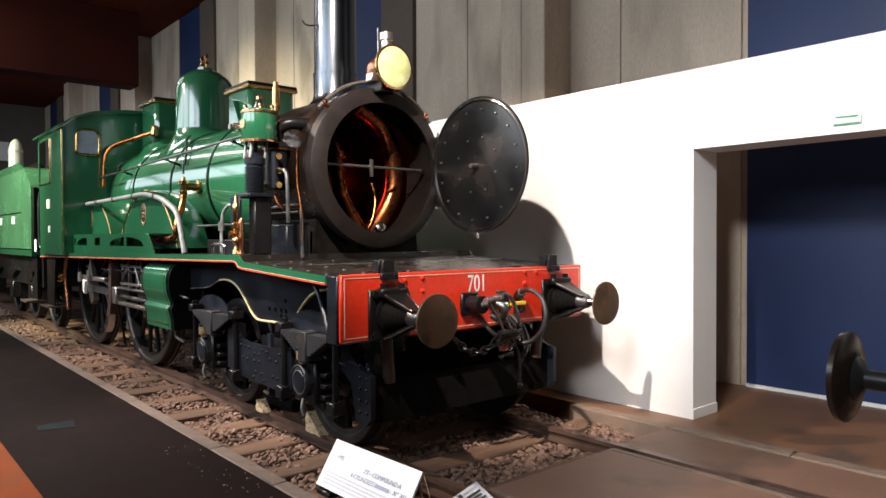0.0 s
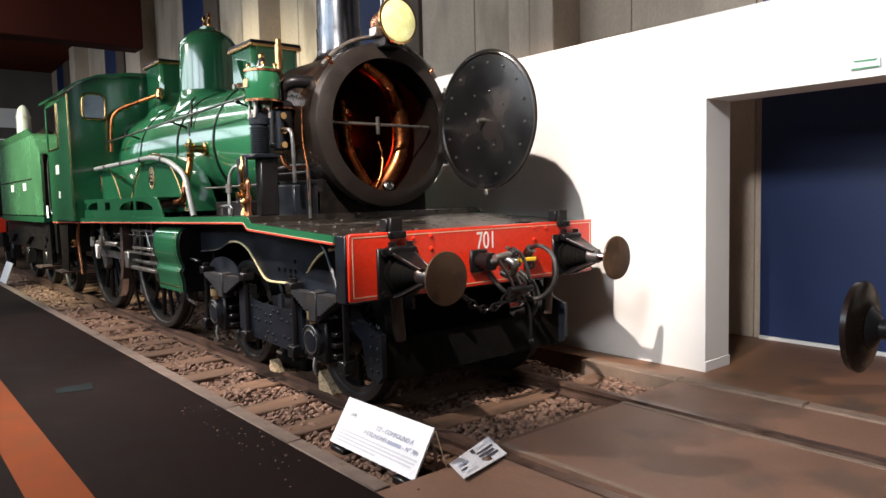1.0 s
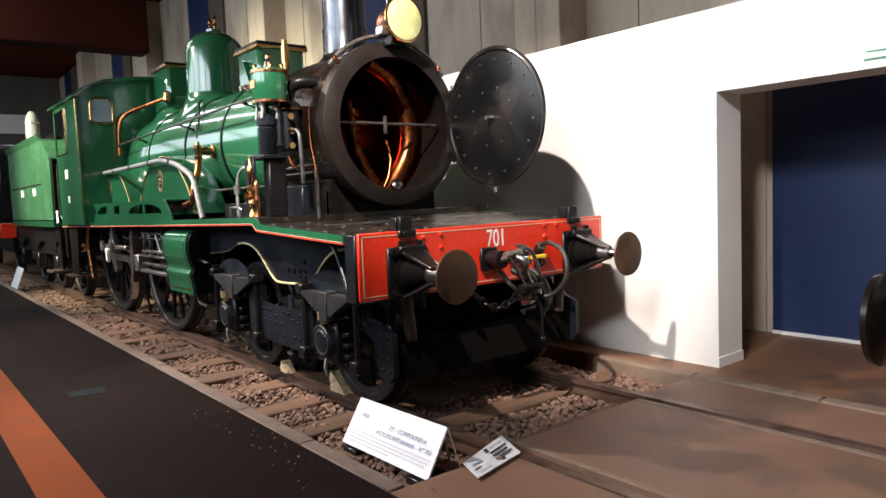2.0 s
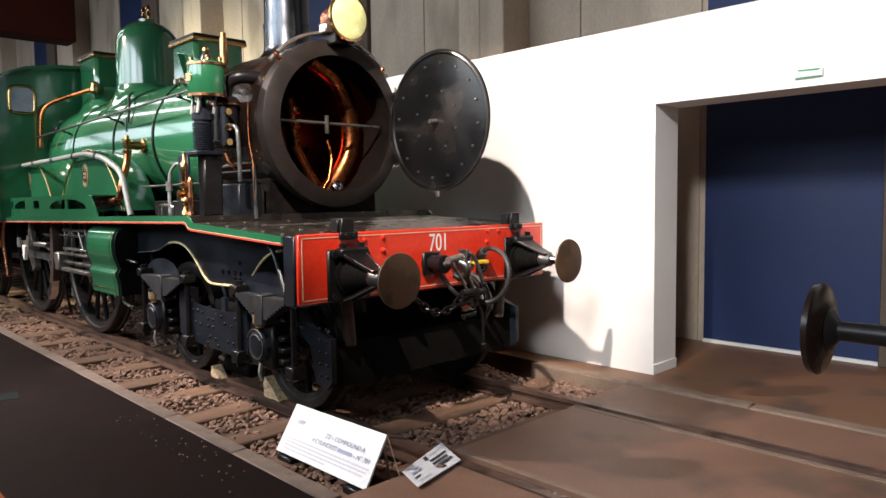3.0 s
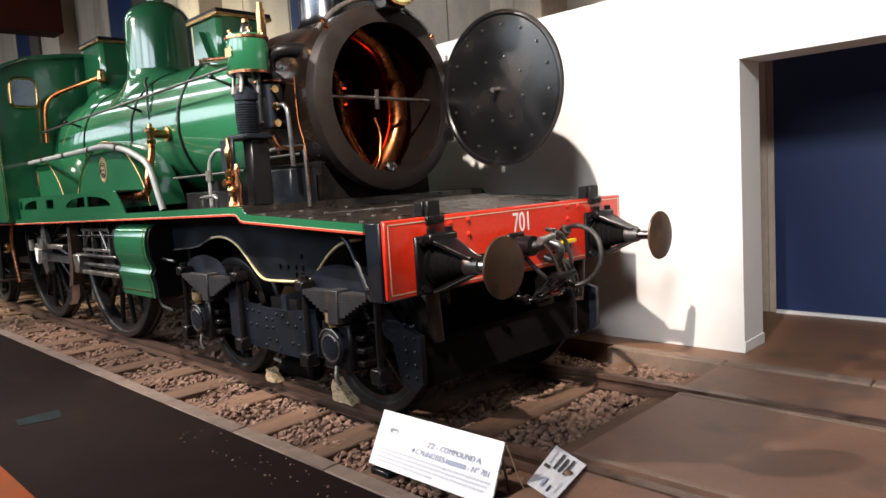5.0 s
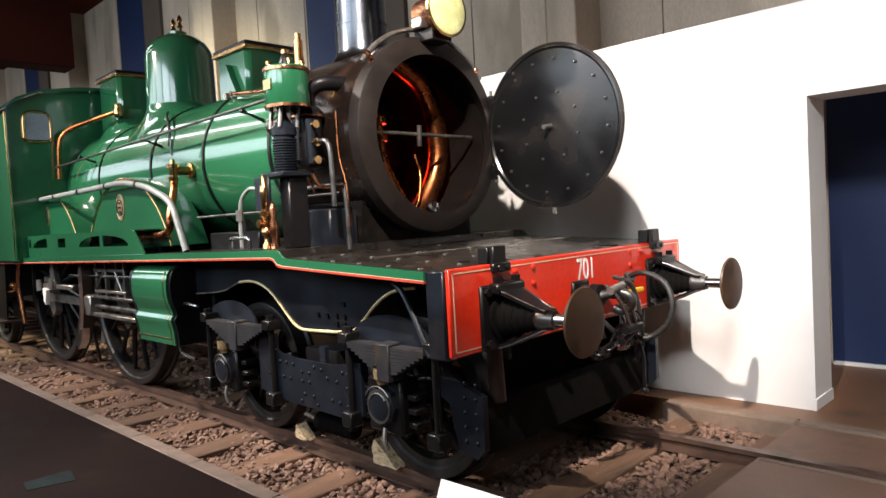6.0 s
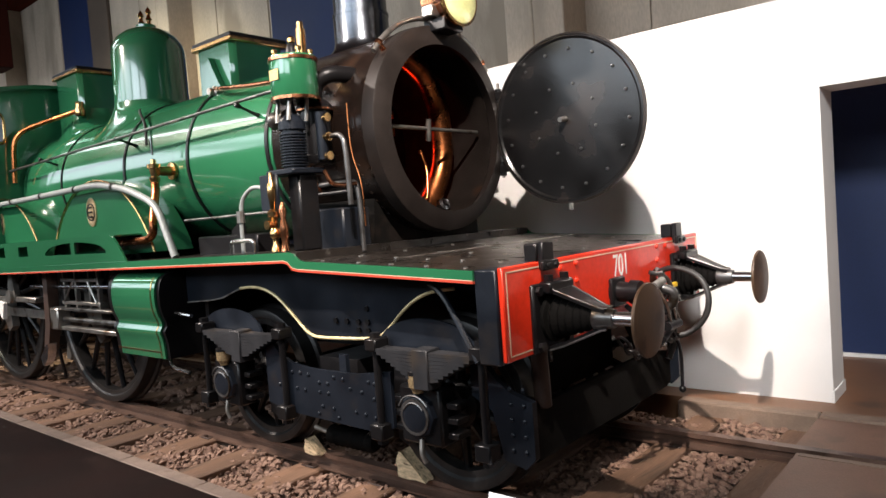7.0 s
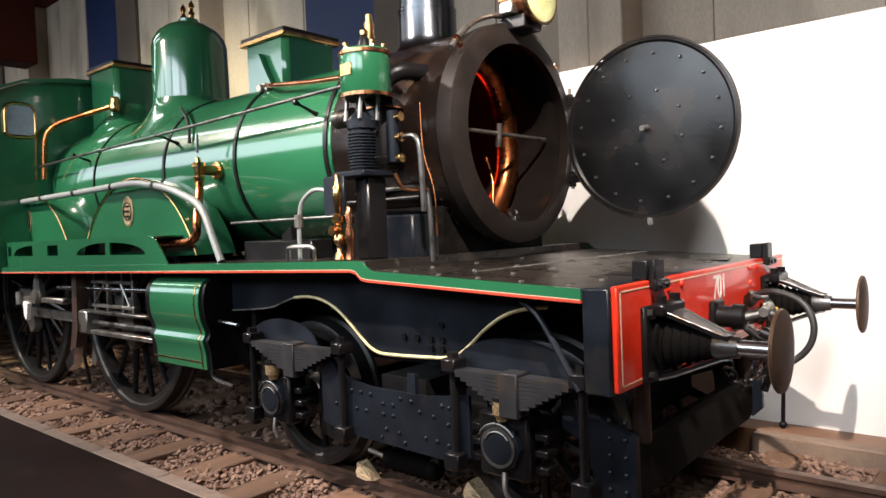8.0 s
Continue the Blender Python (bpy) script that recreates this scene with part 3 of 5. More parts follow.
for dx in (0.0, 0.075):
    part("shackle_bar", tube(B(), [(-0.18 + dx, -0.27, 1.115), (-0.11 + dx, -0.30, 1.0), (-0.03 + dx, -0.28, 0.88)], 0.012, 10), STEEL, gear, "bright steel shackle bar")
part("shackle_pin", cyl(B(), (-0.21, -0.27, 1.115), (-0.06, -0.26, 1.13), 0.024, n=14), DULL, gear)
part("trunnion", cyl(B(), (-0.08, -0.28, 0.87), (0.09, -0.28, 0.87), 0.026, n=14), BLACK, gear)
part("clamp_ring", lathe(B(), (0.02, -0.20, 1.09), (0.5, -1, 0.1), [(0, 0.05), (0, 0.085), (0.035, 0.085), (0.035, 0.05), (0, 0.05)], 22), STEEL, gear, "pale steel clamp")
for (a, b, c, r) in (((-0.02, -0.24, 0.98), (0.06, -0.20, 0.80), (0.02, -0.26, 0.77), 0.014), ((0.04, -0.24, 0.98), (0.13, -0.20, 0.80), (0.10, -0.26, 0.77), 0.014)):
    part("link", tube(B(), [a, ((a[0] + b[0]) / 2 + 0.02, -0.28, 0.9), b, c], r, 8), DARKSTEEL, gear, "worn steel coupling link")
part("screw", cyl(B(), (-0.06, -0.24, 0.79), (0.22, -0.22, 0.86), 0.022, n=14), BLACK, gear)
part("screw_handle", tube(B(), [(0.08, -0.24, 0.82), (0.16, -0.26, 0.70), (0.17, -0.25, 0.47)], 0.011, 8), BLACK, gear)
part("handle_weight", ball(B(), (0.17, -0.25, 0.455), 0.022), BLACK, gear)


def chain(points, r, wire, parent, mat):
    pts = [Vector(p) for p in points]
    for i, (a, b) in enumerate(zip(pts, pts[1:])):
        d, u, w = frame_of(b - a)
        w = w if i % 2 else u
        c, half = (a + b) / 2, (b - a).length * 0.66
        ring = [c + d * half * math.cos(k * math.pi / 6) + w * r * math.sin(k * math.pi / 6) for k in range(13)]
        part("chain_link", tube(B(), ring, wire, 6, soft=False), mat, parent)


chain([(-0.42 + 0.055 * i, -0.16, 0.86 - 0.52 * (0.25 - (i / 9 - 0.5) ** 2)) for i in range(10)], 0.026, 0.009, gear, BLACK)
chain([(0.08, -0.14, 0.72), (0.14, -0.15, 0.735), (0.20, -0.15, 0.76), (0.25, -0.15, 0.80)], 0.028, 0.011, gear, STEEL)
hose = part("brake_hose", tube(B(), [(0.40, 0.0, 1.09), (0.385, -0.08, 1.155), (0.36, -0.20, 1.165), (0.335, -0.33, 1.115), (0.315, -0.39, 1.0), (0.30, -0.37, 0.87), (0.28, -0.28, 0.78), (0.23, -0.2, 0.755), (0.2, -0.16, 0.80)], 0.018, 12, cut=0.5), RUBBER, loco, "black rubber brake hose looped before the beam")
part("coupling_head", cyl(B(), (0.40, 0.0, 1.08), (0.39, -0.06, 1.135), 0.04, n=14), DARKSTEEL, hose)
part("coupling_head", cyl(B(), (0.2, -0.16, 0.80), (0.17, -0.17, 0.88), 0.034, n=14), DARKSTEEL, hose)
cockv = part("stop_valve", lathe(B(), (0.10, -0.02, 1.06), -Y, [(0, 0.05), (0.04, 0.05), (0.05, 0.035), (0.12, 0.04), (0.15, 0.055), (0.17, 0.05), (0.18, 0)], 18), DARKSTEEL, loco, "steel air valve with a yellow handle")
part("handle", box(B(), (0.12, -0.21, 1.055), (0.29, -0.19, 1.085), 0.006), YELLOW, cockv, "yellow painted handle")
part("clamp", tube(B(), [(0.02, -0.15, 1.17), (0.10, -0.22, 1.14), (0.15, -0.24, 1.02), (0.20, -0.22, 0.92)], 0.014, 10), DARKSTEEL, cockv)
part("small_hose", tube(B(), [(-0.04, -0.02, 0.98), (-0.05, -0.12, 0.9), (0.02, -0.16, 0.82), (0.12, -0.15, 0.86)], 0.016, 10), RUBBER, loco)
part("second_hose", tube(B(), [(0.30, -0.02, 0.96), (0.34, -0.14, 0.86), (0.36, -0.14, 0.7), (0.30, -0.12, 0.6)], 0.022, 10), RUBBER, loco)
for x in (-0.47, 0.40):
    part("safety_chain_eye", tube(B(), [(x, 0.0, 1.02), (x, -0.05, 1.04), (x + 0.02, -0.07, 1.0), (x, -0.03, 0.97), (x, 0.0, 0.98)], 0.012, 8), BLACK, loco)
    part("eye_plate", box(B(), (x - 0.04, -0.012, 0.96), (x + 0.04, 0.001, 1.06), 0.004), BLACK, loco)

# footplate and its green valance
front = B()
prism(front, [(0.155, 1.306), (1.49, 1.372), (1.49, 1.384), (0.155, 1.317)], "x", -1.26, 1.26)
deck = part("front_footplate", front, DECK, loco, "dark oily iron front footplate")
bolt = mesh_of("bolt_head", nut(B(), (0, 0, 0), 0.014, 0.008, Z), DULL)
pieces("bolt_head", bolt, [(x, y, deck_at(y)) for x in (-1.2, -0.9, -0.5, 0.0, 0.5, 0.9) for y in (0.25, 0.5, 0.75, 1.0, 1.3)], deck)
part("deck_joint", box(B(), (-0.95, 0.95, 1.358), (1.2, 0.958, 1.366)), DULL, deck)
main = B()
prism(main, [(1.49, 1.42), (9.0, 1.326), (9.0, 1.341), (1.49, 1.435)], "x", -1.26, 1.26)
prism(main, [(1.478, 1.376), (1.492, 1.376), (1.492, 1.435), (1.478, 1.435)], "x", -1.255, 1.255)
part("main_footplate", main, DECK, loco, "dark footplate beside the boiler")
top = [(0.155, 1.320), (1.40, 1.382), (1.44, 1.39), (1.49, 1.43), (1.53, 1.438), (9.0, 1.345)]
low = [(0.155, 1.270), (1.45, 1.334), (1.50, 1.342), (1.545, 1.378), (1.585, 1.386), (9.0, 1.293)]
for s in (-1, 1):
    val = part("valance", prism(B(), top + low[::-1], "x", s * 1.258, s * 1.272), GREEN, loco, "green valance edged in red")
    part("red_edge", prism(B(), low + [(a, b - 0.012) for a, b in low[::-1]], "x", s * 1.256, s * 1.275), LINE_RED, val)
    part("dark_edge", prism(B(), [(a, b + 0.004) for a, b in low] + [(a, b + 0.001) for a, b in low[::-1]], "x", s * 1.2725, s * 1.2735), CREAM, val)

# outer frames with the gold-lined lower edge
wave = [(0.16, 1.10), (0.30, 1.19), (0.45, 1.205), (0.60, 1.19), (0.72, 1.15), (0.84, 1.07), (0.93, 0.985), (1.02, 0.92), (1.12, 0.900), (1.55, 0.884), (1.63, 0.892), (1.70, 0.925),
        (1.80, 1.01), (1.90, 1.09), (2.00, 1.15), (2.12, 1.188), (2.25, 1.198), (2.38, 1.185), (2.50, 1.15), (2.65, 1.10), (3.1, 1.07)]
for s in (-1, 1):
    fr = part("outer_frame", prism(B(), wave + [(3.1, 1.37), (1.6, 1.39), (1.48, 1.33), (0.16, 1.26)], "x", s * 1.03, s * 1.05), NAVY, loco, "blue-black frame plate with a gold-lined wavy edge")
    if s < 0:
        part("gold_beading", tube(B(), [(-1.054, y, z) for y, z in wave[2:18]], 0.010, 8, cut=0.5), PALE_GOLD, fr, "thin gold lining")
        hole = mesh_of("frame_bolt", nut(B(), (0, 0, 0), 0.018, 0.012, -X), BLACK)
        pieces("frame_bolt", hole, [(-1.05, y, z) for y, z in ((1.12, 1.0), (1.20, 1.0), (1.30, 1.0), (1.40, 1.0), (1.12, 1.08), (1.12, 0.95), (1.2, 0.95))], fr)
        part("frame_edge", tube(B(), [(-1.054, y, z) for y, z in wave[17:]], 0.006, 6, cut=0.5), DULL, fr)
    part("inner_frame", box(B(), (s * 0.60 if s > 0 else -0.63, 0.16, 0.75), (0.63 if s > 0 else -0.60, 9.0, 1.33)), BLACK, loco)
part("cross_stay", box(B(), (-1.0, 2.9, 0.8), (1.0, 2.95, 1.36)), BLACK, loco)
part("stay_rod", tube(B(), [(-1.13, 0.55, 1.24), (-1.15, 0.44, 1.18), (-1.19, 0.22, 0.86)], 0.016, 8), NAVY, loco)
# added black sheet standing for the dark void behind the beam
part("front_plate", box(B(), (-0.62, 0.42, 0.45), (0.62, 0.46, 1.30)), IRON, loco)
for s in (-1, 1):
    part("guard_stay", tube(B(), [(s * 0.80, 0.12, 0.88), (s * 0.77, 0.13, 0.55)], 0.045, 10, soft=False), RUST, loco)
# low front bar carried by the bogie
bar = part("front_bar", prism(B(), [(-0.93, 0.60), (-0.86, 0.62), (-0.80, 0.56), (0.80, 0.56), (0.86, 0.62), (0.93, 0.60), (0.93, 0.30), (0.86, 0.27), (-0.86, 0.27), (-0.93, 0.30)], "y", 0.135, 0.175), IRON, loco, "black iron guard bar across the bogie front")

# bogie
bogie = part("bogie_frame", prism(B(), [(0.90, 0.74), (1.20, 0.70), (1.60, 0.70), (1.78, 0.72), (1.90, 0.77), (1.98, 0.86), (2.05, 0.86), (2.05, 0.44), (1.85, 0.40), (1.00, 0.375), (0.90, 0.42)], "x", -1.10, -1.125), NAVY, loco, "blue-black riveted bogie side frame")
part("bogie_frame", prism(B(), [(0.90, 0.74), (1.90, 0.745), (1.99, 0.74), (1.99, 0.42), (1.00, 0.375), (0.90, 0.42)], "x", 1.10, 1.125), NAVY, loco)
for s in (-1, 1):
    part("frame_end", prism(B(), [(0.07, 0.62), (0.11, 0.632), (0.20, 0.66), (0.29, 0.72), (0.35, 0.80), (0.45, 0.80), (0.45, 0.62), (0.32, 0.55), (0.26, 0.30), (0.13, 0.27), (0.07, 0.33)], "x", s * 0.93, s * 0.97), NAVY, loco, "blue-black riveted bogie frame end")
    for y0, y1 in ((0.90, 1.02), (2.10, 2.26), (2.72, 2.9)):
        part("horn_plate", prism(B(), [(y0, 0.80), (y1, 0.80), (y1, 0.30), (y0 + 0.05, 0.27), (y0, 0.33)], "x", s * 0.93, s * 0.97), BLACK, loco)
riv = mesh_of("rivet", lathe(B(), (0, 0, 0), -X, [(-0.002, 0.0135), (0.006, 0.011), (0.010, 0.005), (0.0105, 0)], 10), NAVY)
spots = [(1.03, 0.66), (1.08, 0.665), (1.30, 0.66), (1.38, 0.665), (1.62, 0.66), (1.70, 0.665), (1.78, 0.665), (1.86, 0.67), (1.04, 0.57), (1.14, 0.60), (1.24, 0.61), (1.44, 0.62), (1.52, 0.62), (1.44, 0.56), (1.52, 0.56),
         (1.66, 0.56), (1.74, 0.565), (1.84, 0.57), (1.92, 0.57), (1.04, 0.46), (1.12, 0.47), (1.20, 0.475), (1.40, 0.47), (1.50, 0.475), (1.36, 0.42), (1.54, 0.425)]
pieces("rivet", riv, [(-1.125, y, z) for y, z in spots] + [(-0.97, y, z) for y in (0.12, 0.20) for z in (0.36, 0.44, 0.52, 0.60, 0.68)], bogie)


def wheel(y, r, side, parent, spokes, crank=False, solid=False):
    x, c = side * 0.72, (side * 0.72, y, r)
    o = X * side
    w = part("wheel", lathe(B(), (side * 0.685, y, r), o, [(0, r - 0.10), (0, r + 0.028), (0.028, r + 0.028), (0.04, r + 0.004), (0.135, r - 0.004), (0.14, r - 0.012), (0.135, r - 0.06), (0.12, r - 0.075), (0.12, r - 0.115), (0.03, r - 0.115), (0, r - 0.10)], 64), TYRE, parent, "black spoked wheel with a worn steel tyre")
    part("hub", lathe(B(), (side * 0.67, y, r), o, [(0, 0), (0, 0.15), (0.14, 0.14), (0.17, 0.11), (0.19, 0.10), (0.19, 0)], 28), BLACK, w)
    for k in range(spokes):
        a = 2 * math.pi * (k + 0.5) / spokes
        d = Vector((0, math.cos(a), math.sin(a)))
        p, q = Vector((side * 0.76, y, r)) + d * 0.12, Vector((side * 0.745, y, r)) + d * (r - 0.10)
        part("spoke", cyl(B(), p, q, 0.034, 0.024, n=8), BLACK, w)
    if crank:
        part("crank", prism(B(), [(y + 0.16, r + 0.1), (y + 0.16, r - 0.1), (y - 0.1, r - 0.40), (y - 0.22, r - 0.34), (y - 0.16, r + 0.08)], "x", side * 0.82, side * 0.90), DULL, w)
        b = B()
        lathe(b, (side * 0.72, y, r), o, [(0, r * 0.78), (0.06, r * 0.78), (0.06, r - 0.11), (0, r - 0.11), (0, r * 0.78)], 24, start=130, sweep=70)
        part("balance_weight", b, BLACK, w)
    return w


for y, axle in ((0.69, 1), (2.50, 1)):
    for s in (-1, 1):
        wheel(y, 0.50, s, loco, 10)
    part("axle", cyl(B(), (-1.10, y, 0.5), (1.10, y, 0.5), 0.07), BLACK, loco)
for y in (5.14, 7.55):
    for s in (-1, 1):
        wheel(y, 1.0, s, loco, 16, crank=s < 0)
    part("axle", cyl(B(), (-0.75, y, 1.0), (0.75, y, 1.0), 0.10), BLACK, loco)

# springs, axle boxes and hangers of the bogie
for yc, half, zt in ((0.60, 0.36, 0.885), (2.28, 0.44, 0.90)):
    spring = part("leaf_spring", box(B(), (-1.205, yc - 0.055, zt - 0.20), (-1.095, yc + 0.055, zt + 0.015), 0.006), SPRING, loco, "grey-black stacked leaf spring with a buckle")
    for k in range(8):
        h = half * (1 - k * 0.098)
        lf = B()
        prism(lf, [(yc - h, zt - 0.021 * k - 0.02 * (h / half) ** 2 + 0.02), (yc, zt - 0.021 * k), (yc + h, zt - 0.021 * k - 0.02 * (h / half) ** 2 + 0.02),
                   (yc + h, zt - 0.021 * k - 0.018 - 0.02 * (h / half) ** 2 + 0.02), (yc, zt - 0.021 * k - 0.018), (yc - h, zt - 0.021 * k - 0.018 - 0.02 * (h / half) ** 2 + 0.02)], "x", -1.195, -1.105)
        part("leaf", lf, SPRING, spring)
    for s in (-1, 1):
        hg = B()
        y = yc + s * (half + 0.01)
        cyl(hg, (-1.15, y, 0.36), (-1.15, y, zt + 0.05), 0.022, n=10)
        box(hg, (-1.20, y - 0.045, zt - 0.02), (-1.09, y + 0.045, zt + 0.05), 0.008)
        box(hg, (-1.20, y - 0.05, 0.36), (-1.10, y + 0.05, 0.45), 0.008)
        nut(hg, (-1.15, y, 0.33), 0.032, 0.035, Z)
        nut(hg, (-1.15, y, zt + 0.05), 0.032, 0.03, Z)
        part("spring_hanger", hg, BLACK, loco)
for y in (0.69, 2.53):
    ab = part("axle_box", box(B(), (-1.13, y - 0.15, 0.36), (-0.98, y + 0.15, 0.68), 0.015), BLACK, loco, "black axle box with a round cover")
    part("cover", lathe(B(), (-1.13, y, 0.525), -X, [(0, 0), (0, 0.125), (0.03, 0.12), (0.045, 0.09), (0.05, 0.05), (0.045, 0)], 8), NAVY, ab)
    part("cover_rim", lathe(B(), (-1.165, y, 0.525), -X, [(0, 0.10), (0.012, 0.10), (0.012, 0.085), (0, 0.085), (0, 0.10)], 20), DARKSTEEL, ab)
    # grey arcs added in place of the arched highlights on the cover
    for r in (0.118, 0.078):
        part("cover_rib", tube(B(), [(-1.178, y + r * math.cos(radians(a)), 0.525 + r * math.sin(radians(a))) for a in range(25, 160, 15)], 0.0055, 6, cut=0.5), DARKSTEEL, ab)
    cup = part("oil_cup", lathe(B(), (-1.15, y - 0.02, 0.655), Z, [(0, 0), (0, 0.03), (0.02, 0.036), (0.035, 0.05), (0.10, 0.052), (0.105, 0)], 14), CREST, ab, "tarnished brass oil cup")
    part("lid", lathe(B(), (-1.15, y - 0.02, 0.755), Z, [(0, 0.054), (0.02, 0.054), (0.03, 0.03), (0.032, 0)], 14), BLACK, cup)
    part("drain", tube(B(), [(-1.15, y - 0.02, 0.40), (-1.17, y - 0.03, 0.33), (-1.16, y - 0.05, 0.28)], 0.014, 8), DULL, ab)
    for a in (-0.20, 0.20):
        for z in (0.42, 0.5, 0.58):
            part("guide_block", box(B(), (-1.10, y + a - 0.035, z - 0.012), (-0.99, y + a + 0.035, z + 0.022), 0.005), BLACK, ab)
    # arched mudguard plate behind the spring
    part("mudguard", prism(B(), [(y - 0.04 + 0.36 * math.cos(radians(a)), 0.87 + 0.175 * math.sin(radians(a))) for a in range(0, 181, 12)], "x", -1.085, -1.07), NAVY, loco)
ribs = part("brake_cylinder", lathe(B(), (-0.80, 1.40, 0.16), Y, [(0, 0), (0, 0.05), (0.02, 0.066)] + [q for k in range(7) for q in ((0.05 + 0.05 * k, 0.070), (0.065 + 0.05 * k, 0.052))] + [(0.42, 0.066), (0.44, 0.04), (0.44, 0)], 20), IRON, loco, "black ribbed cylinder between the bogie wheels")
part("push_rod", cyl(B(), (-0.80, 1.82, 0.16), (-0.80, 2.0, 0.18), 0.016, n=10), DULL, ribs)
part("stretcher", box(B(), (-1.0, 1.3, 0.5), (1.0, 1.65, 0.75)), BLACK, loco)
part("upright", box(B(), (-1.09, 1.30, 0.68), (-1.06, 1.36, 0.80)), NAVY, loco)

# outside cylinder with green cladding, slide bars and rods
prof = [(-0.62, 1.315), (-1.13, 1.315), (-1.185, 1.305), (-1.225, 1.28), (-1.25, 1.24), (-1.264, 1.18), (-1.267, 1.12), (-1.262, 1.05), (-1.25, 1.0), (-1.232, 0.955), (-1.222, 0.925),
        (-1.226, 0.90), (-1.243, 0.875), (-1.246, 0.855), (-1.234, 0.82), (-1.224, 0.77), (-1.22, 0.70), (-1.218, 0.655), (-0.62, 0.655)]
cylb = part("cylinder", prism(B(), prof, "y", 3.20, 3.90), GREEN, loco, "green clad cylinder casing with orange lining")
part("lining", prism(B(), [(x - 0.0025, z) for x, z in prof[3:-1]] + [(x + 0.004, z) for x, z in prof[3:-1]][::-1], "y", 3.245, 3.26), BRASS, cylb)
part("lining", box(B(), (-1.2235, 3.26, 0.70), (-1.217, 3.95, 0.71)), BRASS, cylb)
part("end_cover", prism(B(), [(x * 0.985, z) for x, z in prof], "y", 3.16, 3.20), BLACK, cylb)
part("end_cover", prism(B(), [(x * 0.985, z) for x, z in prof], "y", 3.90, 4.0), BLACK, cylb)
part("drain_cock", tube(B(), [(-1.16, 3.25, 0.66), (-1.17, 3.2, 0.58), (-1.17, 2.95, 0.56)], 0.014, 8), STEEL, cylb)
part("drain_cock", tube(B(), [(-1.15, 3.12, 1.0), (-1.16, 2.88, 0.99)], 0.014, 8, soft=False), STEEL, cylb)
part("gland", lathe(B(), (-1.05, 4.01, 0.85), Y, [(0, 0.10), (0.05, 0.10), (0.06, 0.06), (0.14, 0.055), (0.14, 0)], 18), BRASS, cylb, "brass piston gland")
part("gland", lathe(B(), (-1.05, 4.01, 1.18), Y, [(0, 0.07), (0.05, 0.07), (0.06, 0.045), (0.14, 0.04), (0.14, 0)], 18), STEEL, cylb)
part("piston_rod", cyl(B(), (-1.05, 4.0, 0.85), (-1.05, 5.5, 0.85), 0.024), DARKSTEEL, loco, "bright steel piston rod")
part("slide_bar", box(B(), (-1.09, 4.05, 0.940), (-1.01, 5.65, 0.968), 0.006), DARKSTEEL, loco, "worn steel slide bar")
part("slide_bar", box(B(), (-1.09, 4.05, 0.745), (-1.01, 5.65, 0.785), 0.006), DULL, loco)
for y in (4.62, 4.80, 5.10, 5.36):
    part("bracket_post", box(B(), (-1.06, y - 0.018, 0.97), (-1.02, y + 0.018, 1.33), 0.004), DULL, loco)
for z in (1.0, 1.22):
    part("cross_bar", box(B(), (-1.07, 4.58, z), (-1.01, 5.40, z + 0.03), 0.004), DULL, loco)
part("diagonal", tube(B(), [(-1.07, 4.64, 1.03), (-1.07, 4.79, 1.22)], 0.01, 6, soft=False), DULL, loco)
part("diagonal", tube(B(), [(-1.07, 5.34, 1.03), (-1.07, 5.12, 1.22)], 0.01, 6, soft=False), DULL, loco)
yoke = part("slide_yoke", prism(B(), [(5.60, 1.33), (5.70, 1.33), (5.74, 0.80), (5.82, 0.56), (5.72, 0.52), (5.62, 0.80)], "x", -1.12, -1.02), RUST, loco, "rust-brown slide bar yoke")
part("yoke_foot", prism(B(), [(5.68, 0.60), (5.76, 0.58), (5.92, 0.44), (5.86, 0.36), (5.74, 0.44)], "x", -1.13, -1.05), STEEL, yoke, "bright steel toe")
part("crosshead", box(B(), (-1.12, 5.42, 0.75), (-0.99, 5.60, 0.96), 0.012), DULL, loco)
part("connecting_rod", prism(B(), [(5.45, 0.81), (5.45, 0.89), (7.1, 0.92), (7.22, 0.96), (7.22, 0.80), (7.1, 0.82)], "x", -1.0, -0.95), DULL, loco, "dull steel connecting rod")
part("valve_rod", cyl(B(), (-1.05, 4.0, 1.18), (-1.05, 6.2, 1.16), 0.02), STEEL, loco)
lever = part("rocker_lever", prism(B(), [(6.52, 1.33), (6.60, 1.33), (6.68, 1.06), (6.64, 1.0), (6.50, 1.0), (6.46, 1.08)], "x", -1.13, -1.08), DULL, loco, "grey rocker lever")
part("boss", cyl(B(), (-1.16, 6.57, 1.06), (-1.05, 6.57, 1.06), 0.07, n=16), DULL, lever)
part("spring_beam", box(B(), (-1.12, 5.95, 1.0), (-1.02, 7.05, 1.055), 0.008), DULL, loco, "pale grey beam over the driving wheel")
part("beam_pin", cyl(B(), (-1.15, 7.0, 0.97), (-1.15, 7.0, 1.10), 0.035, n=12), DULL, loco)
part("rod_end", prism(B(), [(6.80, 0.98), (6.94, 1.0), (6.92, 0.84), (6.86, 0.80)], "x", -1.14, -1.10), WHITE_MARK, loco, "small white tag")
part("brake_shoe", prism(B(), [(5.95, 0.75), (6.05, 0.78), (6.12, 0.55), (6.18, 0.35), (6.08, 0.33), (5.98, 0.55)], "x", -0.78, -0.68), DULL, loco)
part("sand_pipe", tube(B(), [(-0.95, 6.1, 1.3), (-0.9, 6.2, 0.8), (-0.8, 6.25, 0.3), (-0.76, 6.3, 0.12)], 0.018, 8), BLACK, loco)
